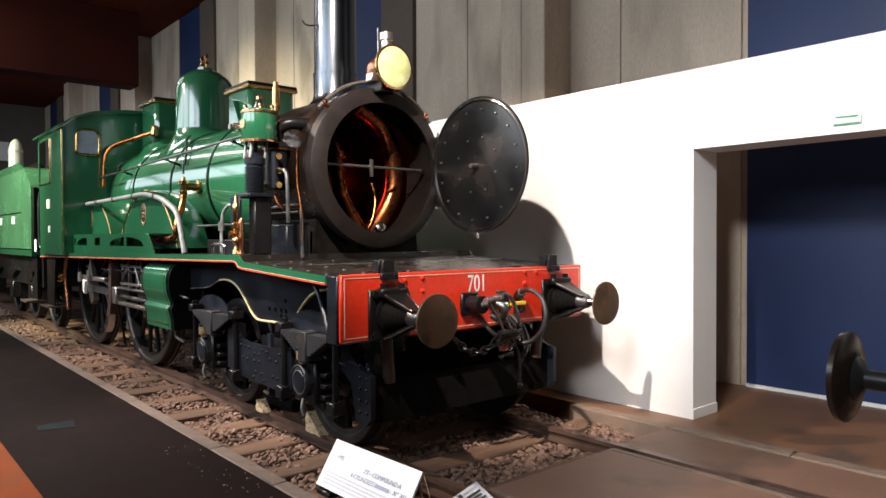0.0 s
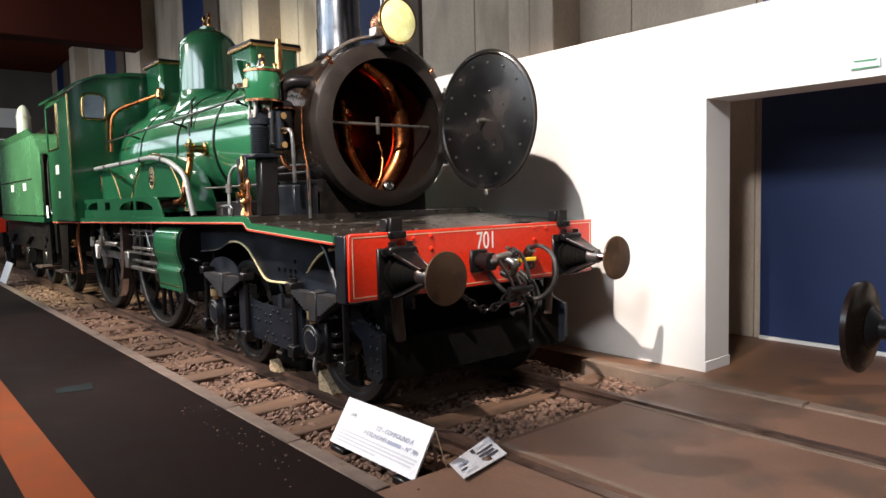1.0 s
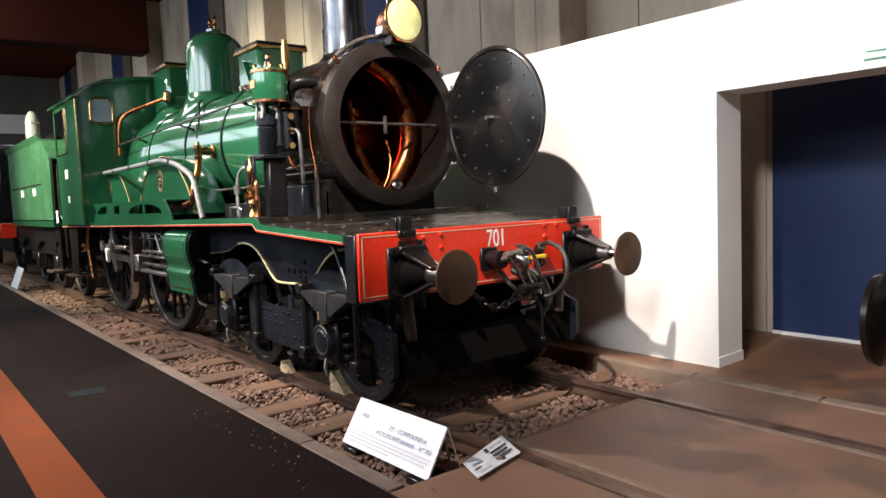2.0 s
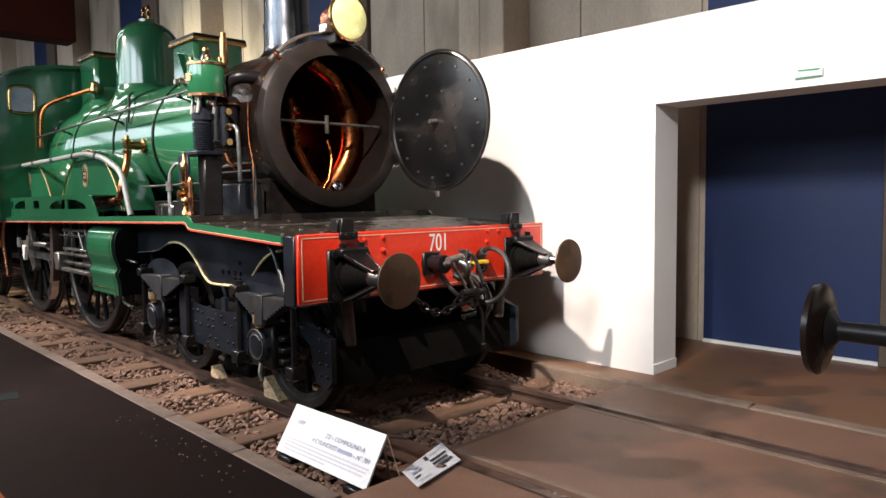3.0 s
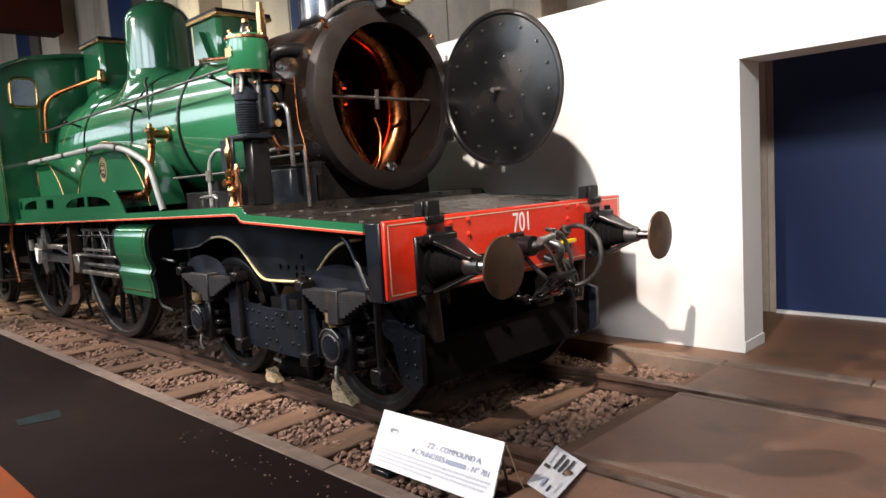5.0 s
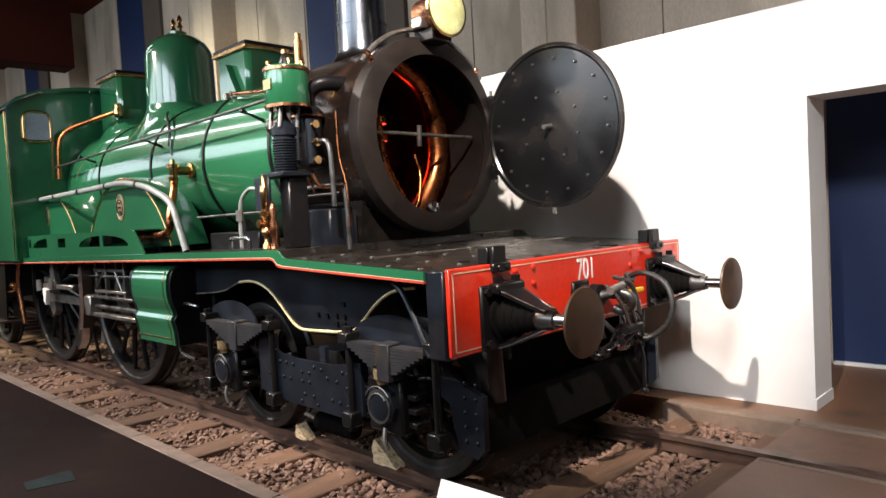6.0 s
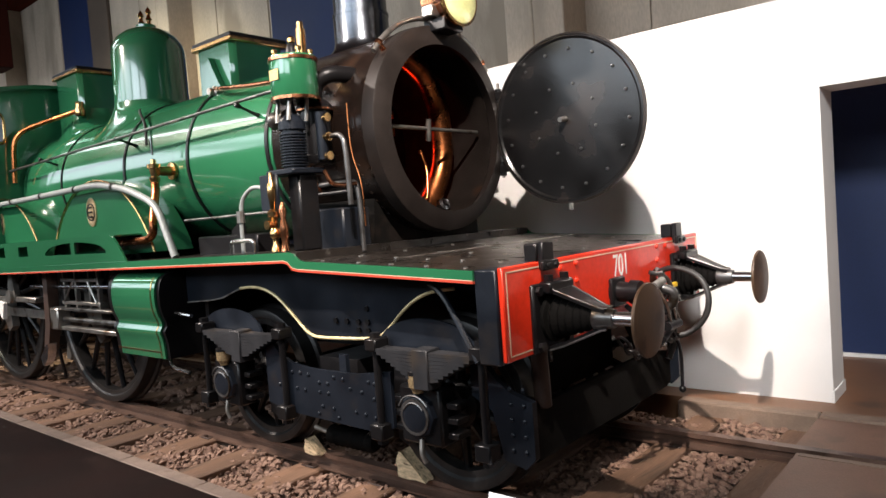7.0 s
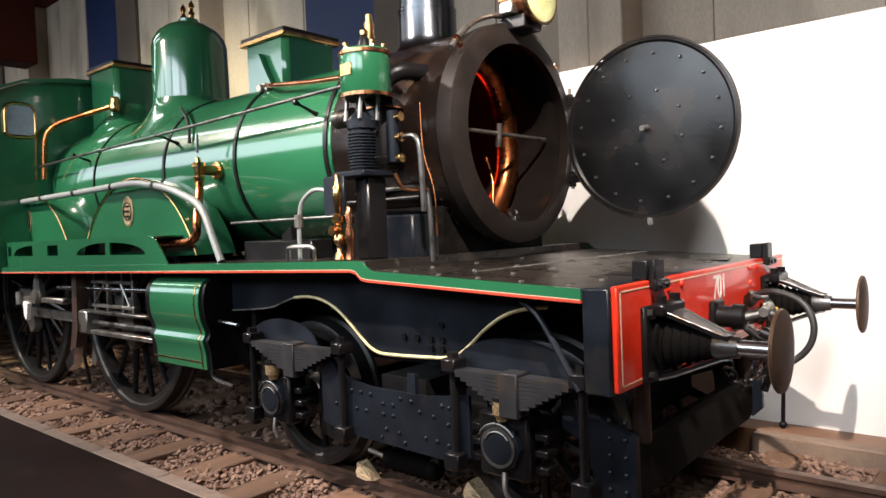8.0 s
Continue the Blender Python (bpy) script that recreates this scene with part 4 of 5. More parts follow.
inj = part("injector", lathe(B(), (-1.12, 8.1, 0.98), Y, [(0, 0), (0, 0.05), (0.1, 0.06), (0.2, 0.09), (0.3, 0.05), (0.4, 0.07), (0.5, 0.04), (0.5, 0)], 16), BRASS, loco, "brass injector under the cab")
part("pipe", tube(B(), [(-1.1, 8.0, 1.3), (-1.12, 8.05, 1.0), (-1.1, 7.95, 0.5)], 0.03, 10), COPPER, inj)
part("step_hanger", prism(B(), [(8.2, 1.3), (8.8, 1.3), (8.75, 0.5), (8.3, 0.5)], "x", -1.22, -1.20), SOOT, loco)
part("cab_step", box(B(), (-1.32, 8.25, 0.5), (-1.02, 8.8, 0.53), 0.005), RUST, loco)

# boiler
boiler = part("boiler", lathe(B(), (0, 2.36, AX), Y, [(0, 0), (0, 0.69), (0.01, 0.70), (3.7, 0.70), (3.72, 0.715), (4.75, 0.715), (4.75, 0)], 72), GREEN, loco, "glossy green boiler with black bands")
for y in (2.40, 3.50, 4.62, 6.05):
    part("boiler_band", lathe(B(), (0, y, AX), Y, [(0, 0.70), (0, 0.712), (0.035, 0.712), (0.035, 0.70), (0, 0.70)], 72), BLACK, boiler)
part("ash_pan", box(B(), (-0.55, 5.6, 0.9), (0.55, 7.0, 1.9)), BLACK, loco)
# smokebox, hollow, with a heavy front ring
smoke = part("smokebox", lathe(B(), (0, 1.36, AX), Y, [(0, 0.69), (0.02, 0.71), (0.98, 0.71), (1.0, 0.70), (1.0, 0.66), (0.0, 0.66), (0, 0.69)], 72), SMOKE, loco, "black smokebox with a grey front ring")
part("front_ring", lathe(B(), (0, 1.255, AX), Y, [(0.0, 0.582), (0.028, 0.708), (0.034, 0.716), (0.11, 0.722), (0.13, 0.722), (0.13, 0.66), (0.03, 0.60), (0.0, 0.582)], 72), RIM, smoke, "worn dark front ring of the opening")
part("tube_plate", lathe(B(), (0, 2.30, AX), -Y, [(0, 0), (0, 0.66), (0.02, 0.66), (0.02, 0)], 48), SOOT, smoke)
part("liner", lathe(B(), (0, 1.37, AX), Y, [(0, 0.655), (0.92, 0.655), (0.92, 0.645), (0, 0.645), (0, 0.655)], 48), SOOT, smoke)
part("blast_pipe", lathe(B(), (0.02, 1.98, 1.62), Z, [(0, 0.13), (0.35, 0.10), (0.42, 0.12), (0.42, 0)], 24), SOOT, smoke)
part("steam_pipe", tube(B(), [(0.02, 1.70, 2.82), (0.27, 1.69, 2.70), (0.41, 1.69, 2.48), (0.45, 1.69, 2.2), (0.42, 1.69, 1.97), (0.29, 1.69, 1.76), (0.13, 1.69, 1.60)], 0.082, 20, cut=0.5), STEAM_COPPER, smoke, "thick copper steam pipe curving down")
part("steam_pipe", tube(B(), [(-0.21, 1.74, 2.44), (-0.21, 1.70, 2.28), (-0.20, 1.69, 2.05), (-0.10, 1.69, 1.85), (0.07, 1.69, 1.62)], 0.06, 20, cut=0.5), STEAM_COPPER, smoke, "thick copper steam pipe curving down")
for z in (2.19, 2.32):
    part("flange", lathe(B(), (-0.21, 1.70, z), Z, [(0, 0), (0, 0.085), (0.05, 0.085), (0.05, 0)], 20), STEAM_COPPER, smoke)
part("thin_pipe", tube(B(), [(0.18, 1.7, 2.1), (0.2, 1.66, 1.95), (0.14, 1.62, 1.75), (0.08, 1.62, 1.66)], 0.013, 10), STEAM_COPPER, smoke)
part("door_bar", cyl(B(), (-0.60, 1.46, 2.225), (0.60, 1.46, 2.225), 0.014, n=10), DULL, smoke, "steel bar across the opening")
part("bar_boss", cyl(B(), (0.0, 1.44, 2.29), (0.02, 1.47, 2.14), 0.02, n=10), DULL, smoke)
part("dart", lathe(B(), (0.09, 1.45, 1.655), (-0.25, -1, 0.5), [(0, 0.0), (0, 0.05), (0.03, 0.058), (0.05, 0.05), (0.06, 0.025), (0.075, 0.022), (0.08, 0)], 8), STEEL, smoke, "bright steel fitting at the foot of the opening")
part("handrail", tube(B(), [(0.775 * math.cos(radians(a)), 1.34, AX + 0.775 * math.sin(radians(a))) for a in range(142, 30, -8)], 0.019, 10, cut=0.5), DULL, smoke, "bright steel handrail over the smokebox")
for a in (136, 88, 44):
    c, s = math.cos(radians(a)), math.sin(radians(a))
    part("rail_knob", lathe(B(), (0.71 * c, 1.34, AX + 0.71 * s), (c, 0, s), [(0, 0.024), (0.02, 0.018), (0.05, 0.02), (0.065, 0.03), (0.085, 0.02), (0.09, 0)], 14), COPPER, smoke)
for k in range(26):
    a = radians(200 + k * 5.6)
    part("rivet", lathe(B(), (0.708 * math.cos(a), 1.50, AX + 0.708 * math.sin(a)), (math.cos(a), 0, math.sin(a)), [(0, 0.014), (0.008, 0.010), (0.01, 0)], 8), SMOKE, smoke)
part("copper_band", tube(B(), [(0.728 * math.cos(radians(a)), 1.95, AX + 0.728 * math.sin(radians(a))) for a in range(168, 222, 9)], 0.011, 8), COPPER, smoke)
part("saddle", prism(B(), [(-0.58, 1.37), (0.58, 1.37)] + [(0.716 * math.cos(radians(a)), AX + 0.716 * math.sin(radians(a))) for a in range(322, 217, -6)], "y", 1.50, 2.32), IRON, loco)
part("saddle_tank", box(B(), (-0.84, 1.50, 1.40), (-0.60, 1.92, 1.69), 0.012), NAVY, loco, "blue-black box under the smokebox")

# open smokebox door, hinged square to the front
door = part("smokebox_door", lathe(B(), (0.60, 0.66, 2.215), -X, [(-0.06, 0), (-0.055, 0.25), (-0.035, 0.45), (-0.012, 0.57), (-0.008, 0.597), (0.012, 0.597), (0.016, 0.575), (0.004, 0.56), (0.008, 0.40), (0.012, 0.0)], 72), DOOR, loco, "round black smokebox door standing open, studded inside")
part("door_rim", lathe(B(), (0.60, 0.66, 2.215), -X, [(-0.012, 0.590), (-0.012, 0.604), (0.014, 0.604), (0.018, 0.592), (-0.012, 0.590)], 72), RIM, door)
stud = mesh_of("stud", lathe(B(), (0, 0, 0), -X, [(-0.01, 0.013), (0.008, 0.011), (0.014, 0.006), (0.015, 0)], 8), DARKSTEEL)
pieces("stud", stud, [(0.592, 0.66 + r * math.cos(2 * math.pi * (k + o) / n), 2.215 + r * math.sin(2 * math.pi * (k + o) / n)) for r, n, o in ((0.49, 16, 0.3), (0.25, 8, 0.4)) for k in range(n)], door)
part("centre_handle", cyl(B(), (0.60, 0.66, 2.215), (0.51, 0.66, 2.205), 0.022, 0.018, n=12), DULL, door)
part("catch", box(B(), (0.585, 0.645, 1.565), (0.605, 0.675, 1.625), 0.004), DULL, door)
for z in (1.92, 2.48):
    h = B()
    cyl(h, (0.655, 1.27, z - 0.055), (0.655, 1.27, z + 0.055), 0.026, n=12)
    box(h, (0.62, 1.20, z - 0.03), (0.66, 1.34, z + 0.03), 0.006)
    part("hinge", h, BLACK, door)
part("hinge_rod", cyl(B(), (0.655, 1.27, 1.85), (0.655, 1.27, 2.58), 0.012, n=10), DULL, door)

# chimney
chim = part("chimney", lathe(B(), (0, 2.05, 2.86), Z, [(0, 0.27), (0.05, 0.225), (0.10, 0.213), (0.30, 0.213), (0.302, 0.205), (1.75, 0.20), (1.80, 0.25), (1.95, 0.25), (1.95, 0.17), (0, 0.17)], 56), CHROME, loco, "polished steel chimney")
part("band", lathe(B(), (0, 2.05, 3.155), Z, [(0, 0.205), (0, 0.217), (0.018, 0.217), (0.018, 0.205), (0, 0.205)], 56), CHROME, chim)
part("wire_hook", tube(B(), [(-0.205, 2.02, 3.62), (-0.27, 2.05, 3.60), (-0.31, 2.1, 3.62), (-0.32, 2.12, 3.66)], 0.008, 6), BLACK, chim)
# headlamp
hl = part("headlamp", lathe(B(), (0, 1.09, 3.07), Y, [(0, 0.185), (0.02, 0.19), (0.06, 0.16), (0.10, 0.13), (0.24, 0.12), (0.26, 0)], 32), COPPER, loco, "brown headlamp with a big yellow glass")
part("lens", lathe(B(), (0, 1.095, 3.07), -Y, [(0, 0.182), (0.02, 0.175), (0.045, 0.12), (0.055, 0)], 40), LENS, hl, "domed pale yellow glass")
part("lens_rim", lathe(B(), (0, 1.10, 3.07), -Y, [(0, 0.178), (0, 0.197), (0.02, 0.197), (0.022, 0.18), (0, 0.178)], 40), BRASS, hl)
part("lamp_chimney", lathe(B(), (0, 1.20, 3.17), Z, [(0, 0.05), (0.15, 0.045), (0.16, 0.06), (0.22, 0.06), (0.22, 0)], 16), DULL, hl)
part("lamp_rod", tube(B(), [(-0.09, 1.20, 3.10), (-0.09, 1.20, 3.42)], 0.007, 6, soft=False), STEEL, hl)
part("lamp_foot", box(B(), (-0.10, 1.14, 2.86), (0.10, 1.34, 2.95), 0.01), BLACK, hl)
part("lamp_stay", box(B(), (-0.16, 1.20, 2.95), (-0.02, 1.30, 3.03), 0.01), DULL, hl)
part("lamp_wire", tube(B(), [(0.1, 1.3, 2.95), (0.22, 1.33, 2.93), (0.36, 1.35, 2.86), (0.5, 1.37, 2.74)], 0.006, 6), RUBBER, hl)

def saddle(y, r0, z0, r1, steps=8, n=56):
    """A skirt that flows from a round neck down on to the barrel of the boiler."""
    bm = B()
    rings = []
    for k in range(steps + 1):
        t = k / steps
        ring = []
        for i in range(n):
            a = 2 * math.pi * i / n
            r = r0 + (r1 - r0) * t ** 1.6
            x = r * math.cos(a)
            foot = AX + math.sqrt(0.702 ** 2 - min(abs(x), 0.69) ** 2)
            ring.append(bm.verts.new((x, y + r * math.sin(a), foot + (z0 - foot) * (1 - t) ** 1.9)))
        rings.append(ring)
    for p, q in zip(rings, rings[1:]):
        for i in range(n):
            j = (i + 1) % n
            bm.faces.new((p[i], p[j], q[j], q[i]))
    return bm


# dome and sand boxes
DY = 5.30
dome = part("dome", lathe(B(), (0, DY, 2.72), Z, [(0.24, 0.379), (0.30, 0.378), (0.82, 0.372), (0.90, 0.355), (0.98, 0.305), (1.04, 0.23), (1.08, 0.14), (1.09, 0.10), (1.12, 0.10), (1.13, 0)], 56), GREEN, loco, "tall glossy green steam dome")
part("skirt", saddle(DY, 0.379, 3.0, 0.60), GREEN, dome)
for dy in (-0.07, 0.09):
    part("safety_valve", lathe(B(), (0, DY + dy, 3.84), Z, [(0, 0.025), (0.04, 0.022), (0.05, 0.035), (0.08, 0.02), (0.11, 0.02), (0.12, 0.032), (0.15, 0.026), (0.17, 0.012), (0.19, 0)], 14), BRASS, dome)


def sand_box(x0, x1, y0, y1, z0, z1, label):
    sb = part("sand_box", box(B(), (x0, y0, z0), (x1, y1, z1), 0.05), GREEN, loco, label)
    part("lid", box(B(), (x0 - 0.022, y0 - 0.022, z1 - 0.02), (x1 + 0.022, y1 + 0.022, z1 + 0.03), 0.012), BLACK, sb)
    part("lid_edge", box(B(), (x0 - 0.028, y0 - 0.026, z1 - 0.045), (x1 + 0.026, y1 + 0.026, z1 - 0.002), 0.008), BRASS, sb, "brass lid edging")
    return sb


s1 = sand_box(-0.30, 0.26, 3.34, 3.91, 2.72, 3.27, "green sand box with a brass-edged lid")
part("lever", prism(B(), [(3.62, 3.12), (3.68, 3.14), (3.60, 2.98), (3.52, 2.84), (3.47, 2.85), (3.56, 3.0)], "x", -0.36, -0.31), GREEN, s1)
part("valve", lathe(B(), (-0.36, 3.5, 2.80), -X, [(0, 0.05), (0.05, 0.05), (0.06, 0.03), (0.10, 0.03), (0.10, 0)], 14), DULL, s1)
s2 = sand_box(-0.30, 0.28, 6.35, 6.98, 2.80, 3.56, "green valve box before the cab")
part("skirt", saddle(6.62, 0.33, 3.12, 0.50), GREEN, s2)
part("copper_pipe", tube(B(), [(-0.33, 6.3, 3.08), (-0.45, 6.5, 3.03), (-0.70, 6.95, 2.93), (-0.80, 7.03, 2.80), (-0.82, 7.04, 2.32)], 0.027, 12), STEAM_COPPER, loco, "copper pipe curving over the firebox")
part("brass_fitting", lathe(B(), (-0.33, 6.32, 3.02), Z, [(0, 0.05), (0.05, 0.06), (0.10, 0.04), (0.15, 0.05), (0.16, 0)], 12), BRASS, loco)

# splashers, beading and crests
for yc in (4.72, 7.08):
    sp = B()
    pts = [(yc + 1.12 * math.cos(radians(a)), 1.03 + 1.12 * math.sin(radians(a))) for a in np.linspace(157, 20.5, 33)]
    prism(sp, pts, "x", -0.96, -0.62)
    spl = part("splasher", sp, GREEN, loco, "green wheel splasher with gold beading and a crest")
    edge = [(-0.964, yc + 1.11 * math.cos(radians(a)), 1.03 + 1.11 * math.sin(radians(a))) for a in np.linspace(157, 21, 30)]
    part("beading", tube(B(), edge, 0.011, 8, soft=False), BRASS, spl, "gold beading")
    cr = part("crest", lathe(B(), (-0.96, yc + 0.09, 1.86), -X, [(0, 0.10), (0.008, 0.10), (0.012, 0.085), (0.006, 0.072), (0.012, 0.045), (0.016, 0.02), (0.016, 0)], 24), CREST, spl, "aged gold oval crest")
    cr.data.transform(Matrix.Translation((0, 0, 1.86)) @ Matrix.Diagonal((1, 1, 1.35, 1)) @ Matrix.Translation((0, 0, -1.86)))
    part("crest_ring", lathe(B(), (-0.968, yc + 0.09, 1.86), -X, [(0, 0.082), (0.007, 0.082), (0.007, 0.070), (0, 0.070), (0, 0.082)], 24), BLACK, cr)
    for dz in (-0.045, 0.0, 0.045):
        part("crest_bar", box(B(), (-0.985, yc + 0.09 - 0.035, 1.86 + dz - 0.008), (-0.970, yc + 0.09 + 0.035, 1.86 + dz + 0.008), 0.003), BLACK, cr)
    part("splasher", prism(B(), pts, "x", 0.62, 0.96), GREEN, loco)
# pierced green plate above the footplate
plate = B()


def loop_edges(pts):
    vs = [plate.verts.new((-1.21, y, z)) for y, z in pts]
    return [plate.edges.new((vs[i], vs[(i + 1) % len(vs)])) for i in range(len(vs))]


edges = loop_edges([(3.70, 1.405), (7.10, 1.352), (7.10, 1.632), (3.98, 1.632), (3.90, 1.61), (3.80, 1.52)])
for i, (a, b) in enumerate(((4.05, 4.66), (4.74, 5.32), (5.75, 6.0), (6.38, 6.90), (6.97, 7.07))):
    if i in (2, 4):
        rise = [(b, 1.585), (a, 1.585)]
    else:
        rise = [(a + (b - a) * t, 1.49 + 0.10 * math.sqrt(max(0.03, 1 - (1 - t if i == 0 else t) ** 2 * 0.96))) for t in np.linspace(1, 0, 9)]
    edges += loop_edges([(a, 1.485), (b, 1.485)] + rise)
bmesh.ops.triangle_fill(plate, use_beauty=True, edges=edges, normal=(-1, 0, 0))
grown = bmesh.ops.extrude_face_region(plate, geom=plate.faces[:])
for v in grown["geom"]:
    if isinstance(v, bmesh.types.BMVert):
        v.co.x = -1.195
part("pierced_plate", plate, GREEN, loco, "green pierced plate along the footplate edge")
part("plate_shelf", box(B(), (-1.20, 3.9, 1.615), (-0.96, 7.08, 1.628)), GREEN, loco)

# pipes and fittings on the near side
lag = part("lagged_pipe", tube(B(), [(-1.03, 7.10, 2.07), (-1.04, 5.3, 2.08), (-1.04, 4.5, 2.09), (-1.04, 3.95, 2.01), (-1.05, 3.45, 1.85), (-1.08, 3.17, 1.42)], 0.029, 14, cut=0.3), LAGGED, loco, "grey lagged pipe over the splashers")
for y in (4.15, 4.9, 5.7, 6.5):
    part("pipe_clip", lathe(B(), (-1.045, y, 2.045 if y < 4.5 else 2.08), Y, [(0, 0.028), (0, 0.036), (0.025, 0.036), (0.025, 0.028), (0, 0.028)], 16), DARKSTEEL, lag)
hr = part("side_handrail", tube(B(), [(-0.84, 7.1, 2.46), (-0.85, 2.05, 2.53)], 0.013, 10, soft=False), DARKSTEEL, loco, "long steel handrail along the boiler")
for y in (2.55, 4.45, 6.2):
    part("stanchion", lathe(B(), (-0.66, y, 2.44), (-0.19, 0, 0.065), [(0, 0.02), (0.02, 0.014), (0.15, 0.010), (0.175, 0.02), (0.205, 0.02), (0.215, 0)], 12), BLACK, hr)
part("feed_pipe", tube(B(), [(-0.42, 3.45, 2.82), (-0.55, 3.2, 2.76), (-0.62, 2.6, 2.68), (-0.72, 2.1, 2.62), (-0.82, 1.9, 2.58)], 0.02, 10), COPPER, loco)
part("hose_loop", tube(B(), [(-0.36, 4.9, 2.86), (-0.52, 4.6, 2.78), (-0.63, 4.3, 2.62), (-0.69, 4.2, 2.42)], 0.014, 8), RUBBER, loco)
valve = part("clack_valve", lathe(B(), (-0.86, 3.79, 2.04), Z, [(0, 0.035), (0.03, 0.045), (0.05, 0.045), (0.055, 0.032), (0.12, 0.036), (0.125, 0.055), (0.16, 0.055), (0.165, 0.025), (0.20, 0.022), (0.21, 0)], 20), BRASS, loco, "brass check valve on the boiler side")
part("flange", lathe(B(), (-0.70, 3.76, 2.14), -X, [(0, 0.075), (0.025, 0.075), (0.03, 0.042), (0.14, 0.04), (0.14, 0)], 20), BRASS, valve)
part("spindle", cyl(B(), (-0.86, 3.79, 2.28), (-0.86, 3.79, 2.43), 0.012, n=8), STEEL, valve)
part("delivery_pipe", tube(B(), [(-0.86, 3.79, 2.06), (-0.88, 3.76, 1.95), (-1.0, 3.62, 1.72), (-1.01, 3.61, 1.61), (-1.02, 3.72, 1.56), (-1.02, 4.25, 1.565)], 0.033, 14, cut=0.4), STEAM_COPPER, valve, "copper delivery pipe")
wp = part("hooked_pipe", tube(B(), [(-1.09, 1.93, 1.80), (-1.09, 1.97, 1.86), (-1.09, 2.10, 1.87), (-1.09, 2.22, 1.80), (-1.09, 2.25, 1.66), (-1.09, 2.25, 1.43)], 0.014, 10), LAGGED, loco, "pale grey hooked pipe")
part("union_nut", cyl(B(), (-1.09, 2.25, 1.64), (-1.09, 2.25, 1.72), 0.028, n=8), DULL, wp)
part("step_ring", tube(B(), [(-1.16, 2.28, 1.43), (-1.16, 2.28, 1.52), (-1.16, 2.02, 1.52), (-1.16, 2.02, 1.43)], 0.014, 8, cut=0.25), STEEL, loco, "bright bent foot step")
part("long_pipe", tube(B(), [(-0.90, 3.3, 1.70), (-0.95, 1.95, 1.70)], 0.010, 8, soft=False), DARKSTEEL, loco)
part("reach_bracket", prism(B(), [(2.75, 1.42), (2.95, 1.42), (2.88, 1.6), (2.78, 1.66)], "x", -0.75, -0.70), BLACK, loco)
part("frame_box", box(B(), (-0.8, 2.5, 1.40), (-0.6, 3.3, 1.56), 0.01), BLACK, loco)
# air pump group beside the smokebox
pump = part("air_pump", box(B(), (-1.06, 1.64, 1.43), (-0.90, 1.75, 1.92), 0.012), BLACK, loco, "black finned air pump with a green oil pot on top")
part("bracket", box(B(), (-1.13, 1.60, 1.915), (-0.86, 1.88, 1.955), 0.01), NAVY, pump)
part("bracket_plate", box(B(), (-1.14, 1.76, 1.70), (-1.115, 1.94, 1.93), 0.006), NAVY, pump)
for k in range(12):
    part("fin", lathe(B(), (-1.02, 1.71, 1.968 + 0.018 * k), Z, [(0, 0.068), (0.002, 0.084), (0.009, 0.084), (0.011, 0.068), (0, 0.068)], 28), NAVY, pump)
part("barrel", cyl(B(), (-1.02, 1.71, 1.955), (-1.02, 1.71, 2.26), 0.070, n=24), NAVY, pump)
part("top_flange", lathe(B(), (-1.02, 1.71, 2.25), Z, [(-0.05, 0.085), (0.0, 0.085), (0.03, 0.06), (0.05, 0.035), (0.13, 0.02), (0.13, 0)], 24), NAVY, pump)
for dx, dy in ((-0.07, -0.06), (0.06, -0.07), (-0.06, 0.07)):
    part("pillar", cyl(B(), (-1.02 + dx, 1.71 + dy, 2.25), (-1.0 + dx, 1.71 + dy, 2.39), 0.013, n=8), DULL, pump)
pot = part("oil_pot", lathe(B(), (-0.98, 1.70, 2.385), Z, [(0, 0), (0, 0.146), (0.006, 0.15), (0.262, 0.15), (0.275, 0.145), (0.285, 0.05), (0.29, 0)], 40), GREEN, loco, "green oil pot with brass caps")
part("rim", lathe(B(), (-0.98, 1.70, 2.383), Z, [(0, 0.148), (0, 0.158), (0.02, 0.158), (0.02, 0.148), (0, 0.148)], 40), COPPER, pot)
part("rim", lathe(B(), (-0.98, 1.70, 2.628), Z, [(0, 0.148), (0, 0.157), (0.02, 0.157), (0.02, 0.148), (0, 0.148)], 40), COPPER, pot)
part("name_plate", box(B(), (-1.134, 1.66, 2.50), (-1.127, 1.75, 2.57), 0.002), BRASS, pot)
part("cap", lathe(B(), (-0.98, 1.70, 2.67), Z, [(0, 0.05), (0.05, 0.036), (0.075, 0.024), (0.08, 0.014)], 16), BLACK, pot)
part("cap_knob", lathe(B(), (-0.98, 1.70, 2.745), Z, [(0, 0.014), (0.01, 0.026), (0.035, 0.026), (0.05, 0.012), (0.052, 0)], 14), BRASS, pot)
for dx, dy in ((-0.10, 0.05), (-0.04, -0.11), (0.08, -0.08)):
    part("cap_stud", lathe(B(), (-0.98 + dx, 1.70 + dy, 2.66), Z, [(0, 0.018), (0.02, 0.014), (0.024, 0.02), (0.04, 0.02), (0.05, 0.008), (0.052, 0)], 10), BRASS, pot)
stick = part("brass_whistle", lathe(B(), (-0.70, 1.94, 2.60), Z, [(0, 0.035), (0.03, 0.035), (0.032, 0.022), (0.06, 0.022), (0.062, 0.034), (0.085, 0.034), (0.088, 0.02), (0.12, 0.02), (0.125, 0.034), (0.335, 0.034), (0.34, 0.024), (0.385, 0.024), (0.39, 0)], 20), BRASS, loco, "upright brass whistle")
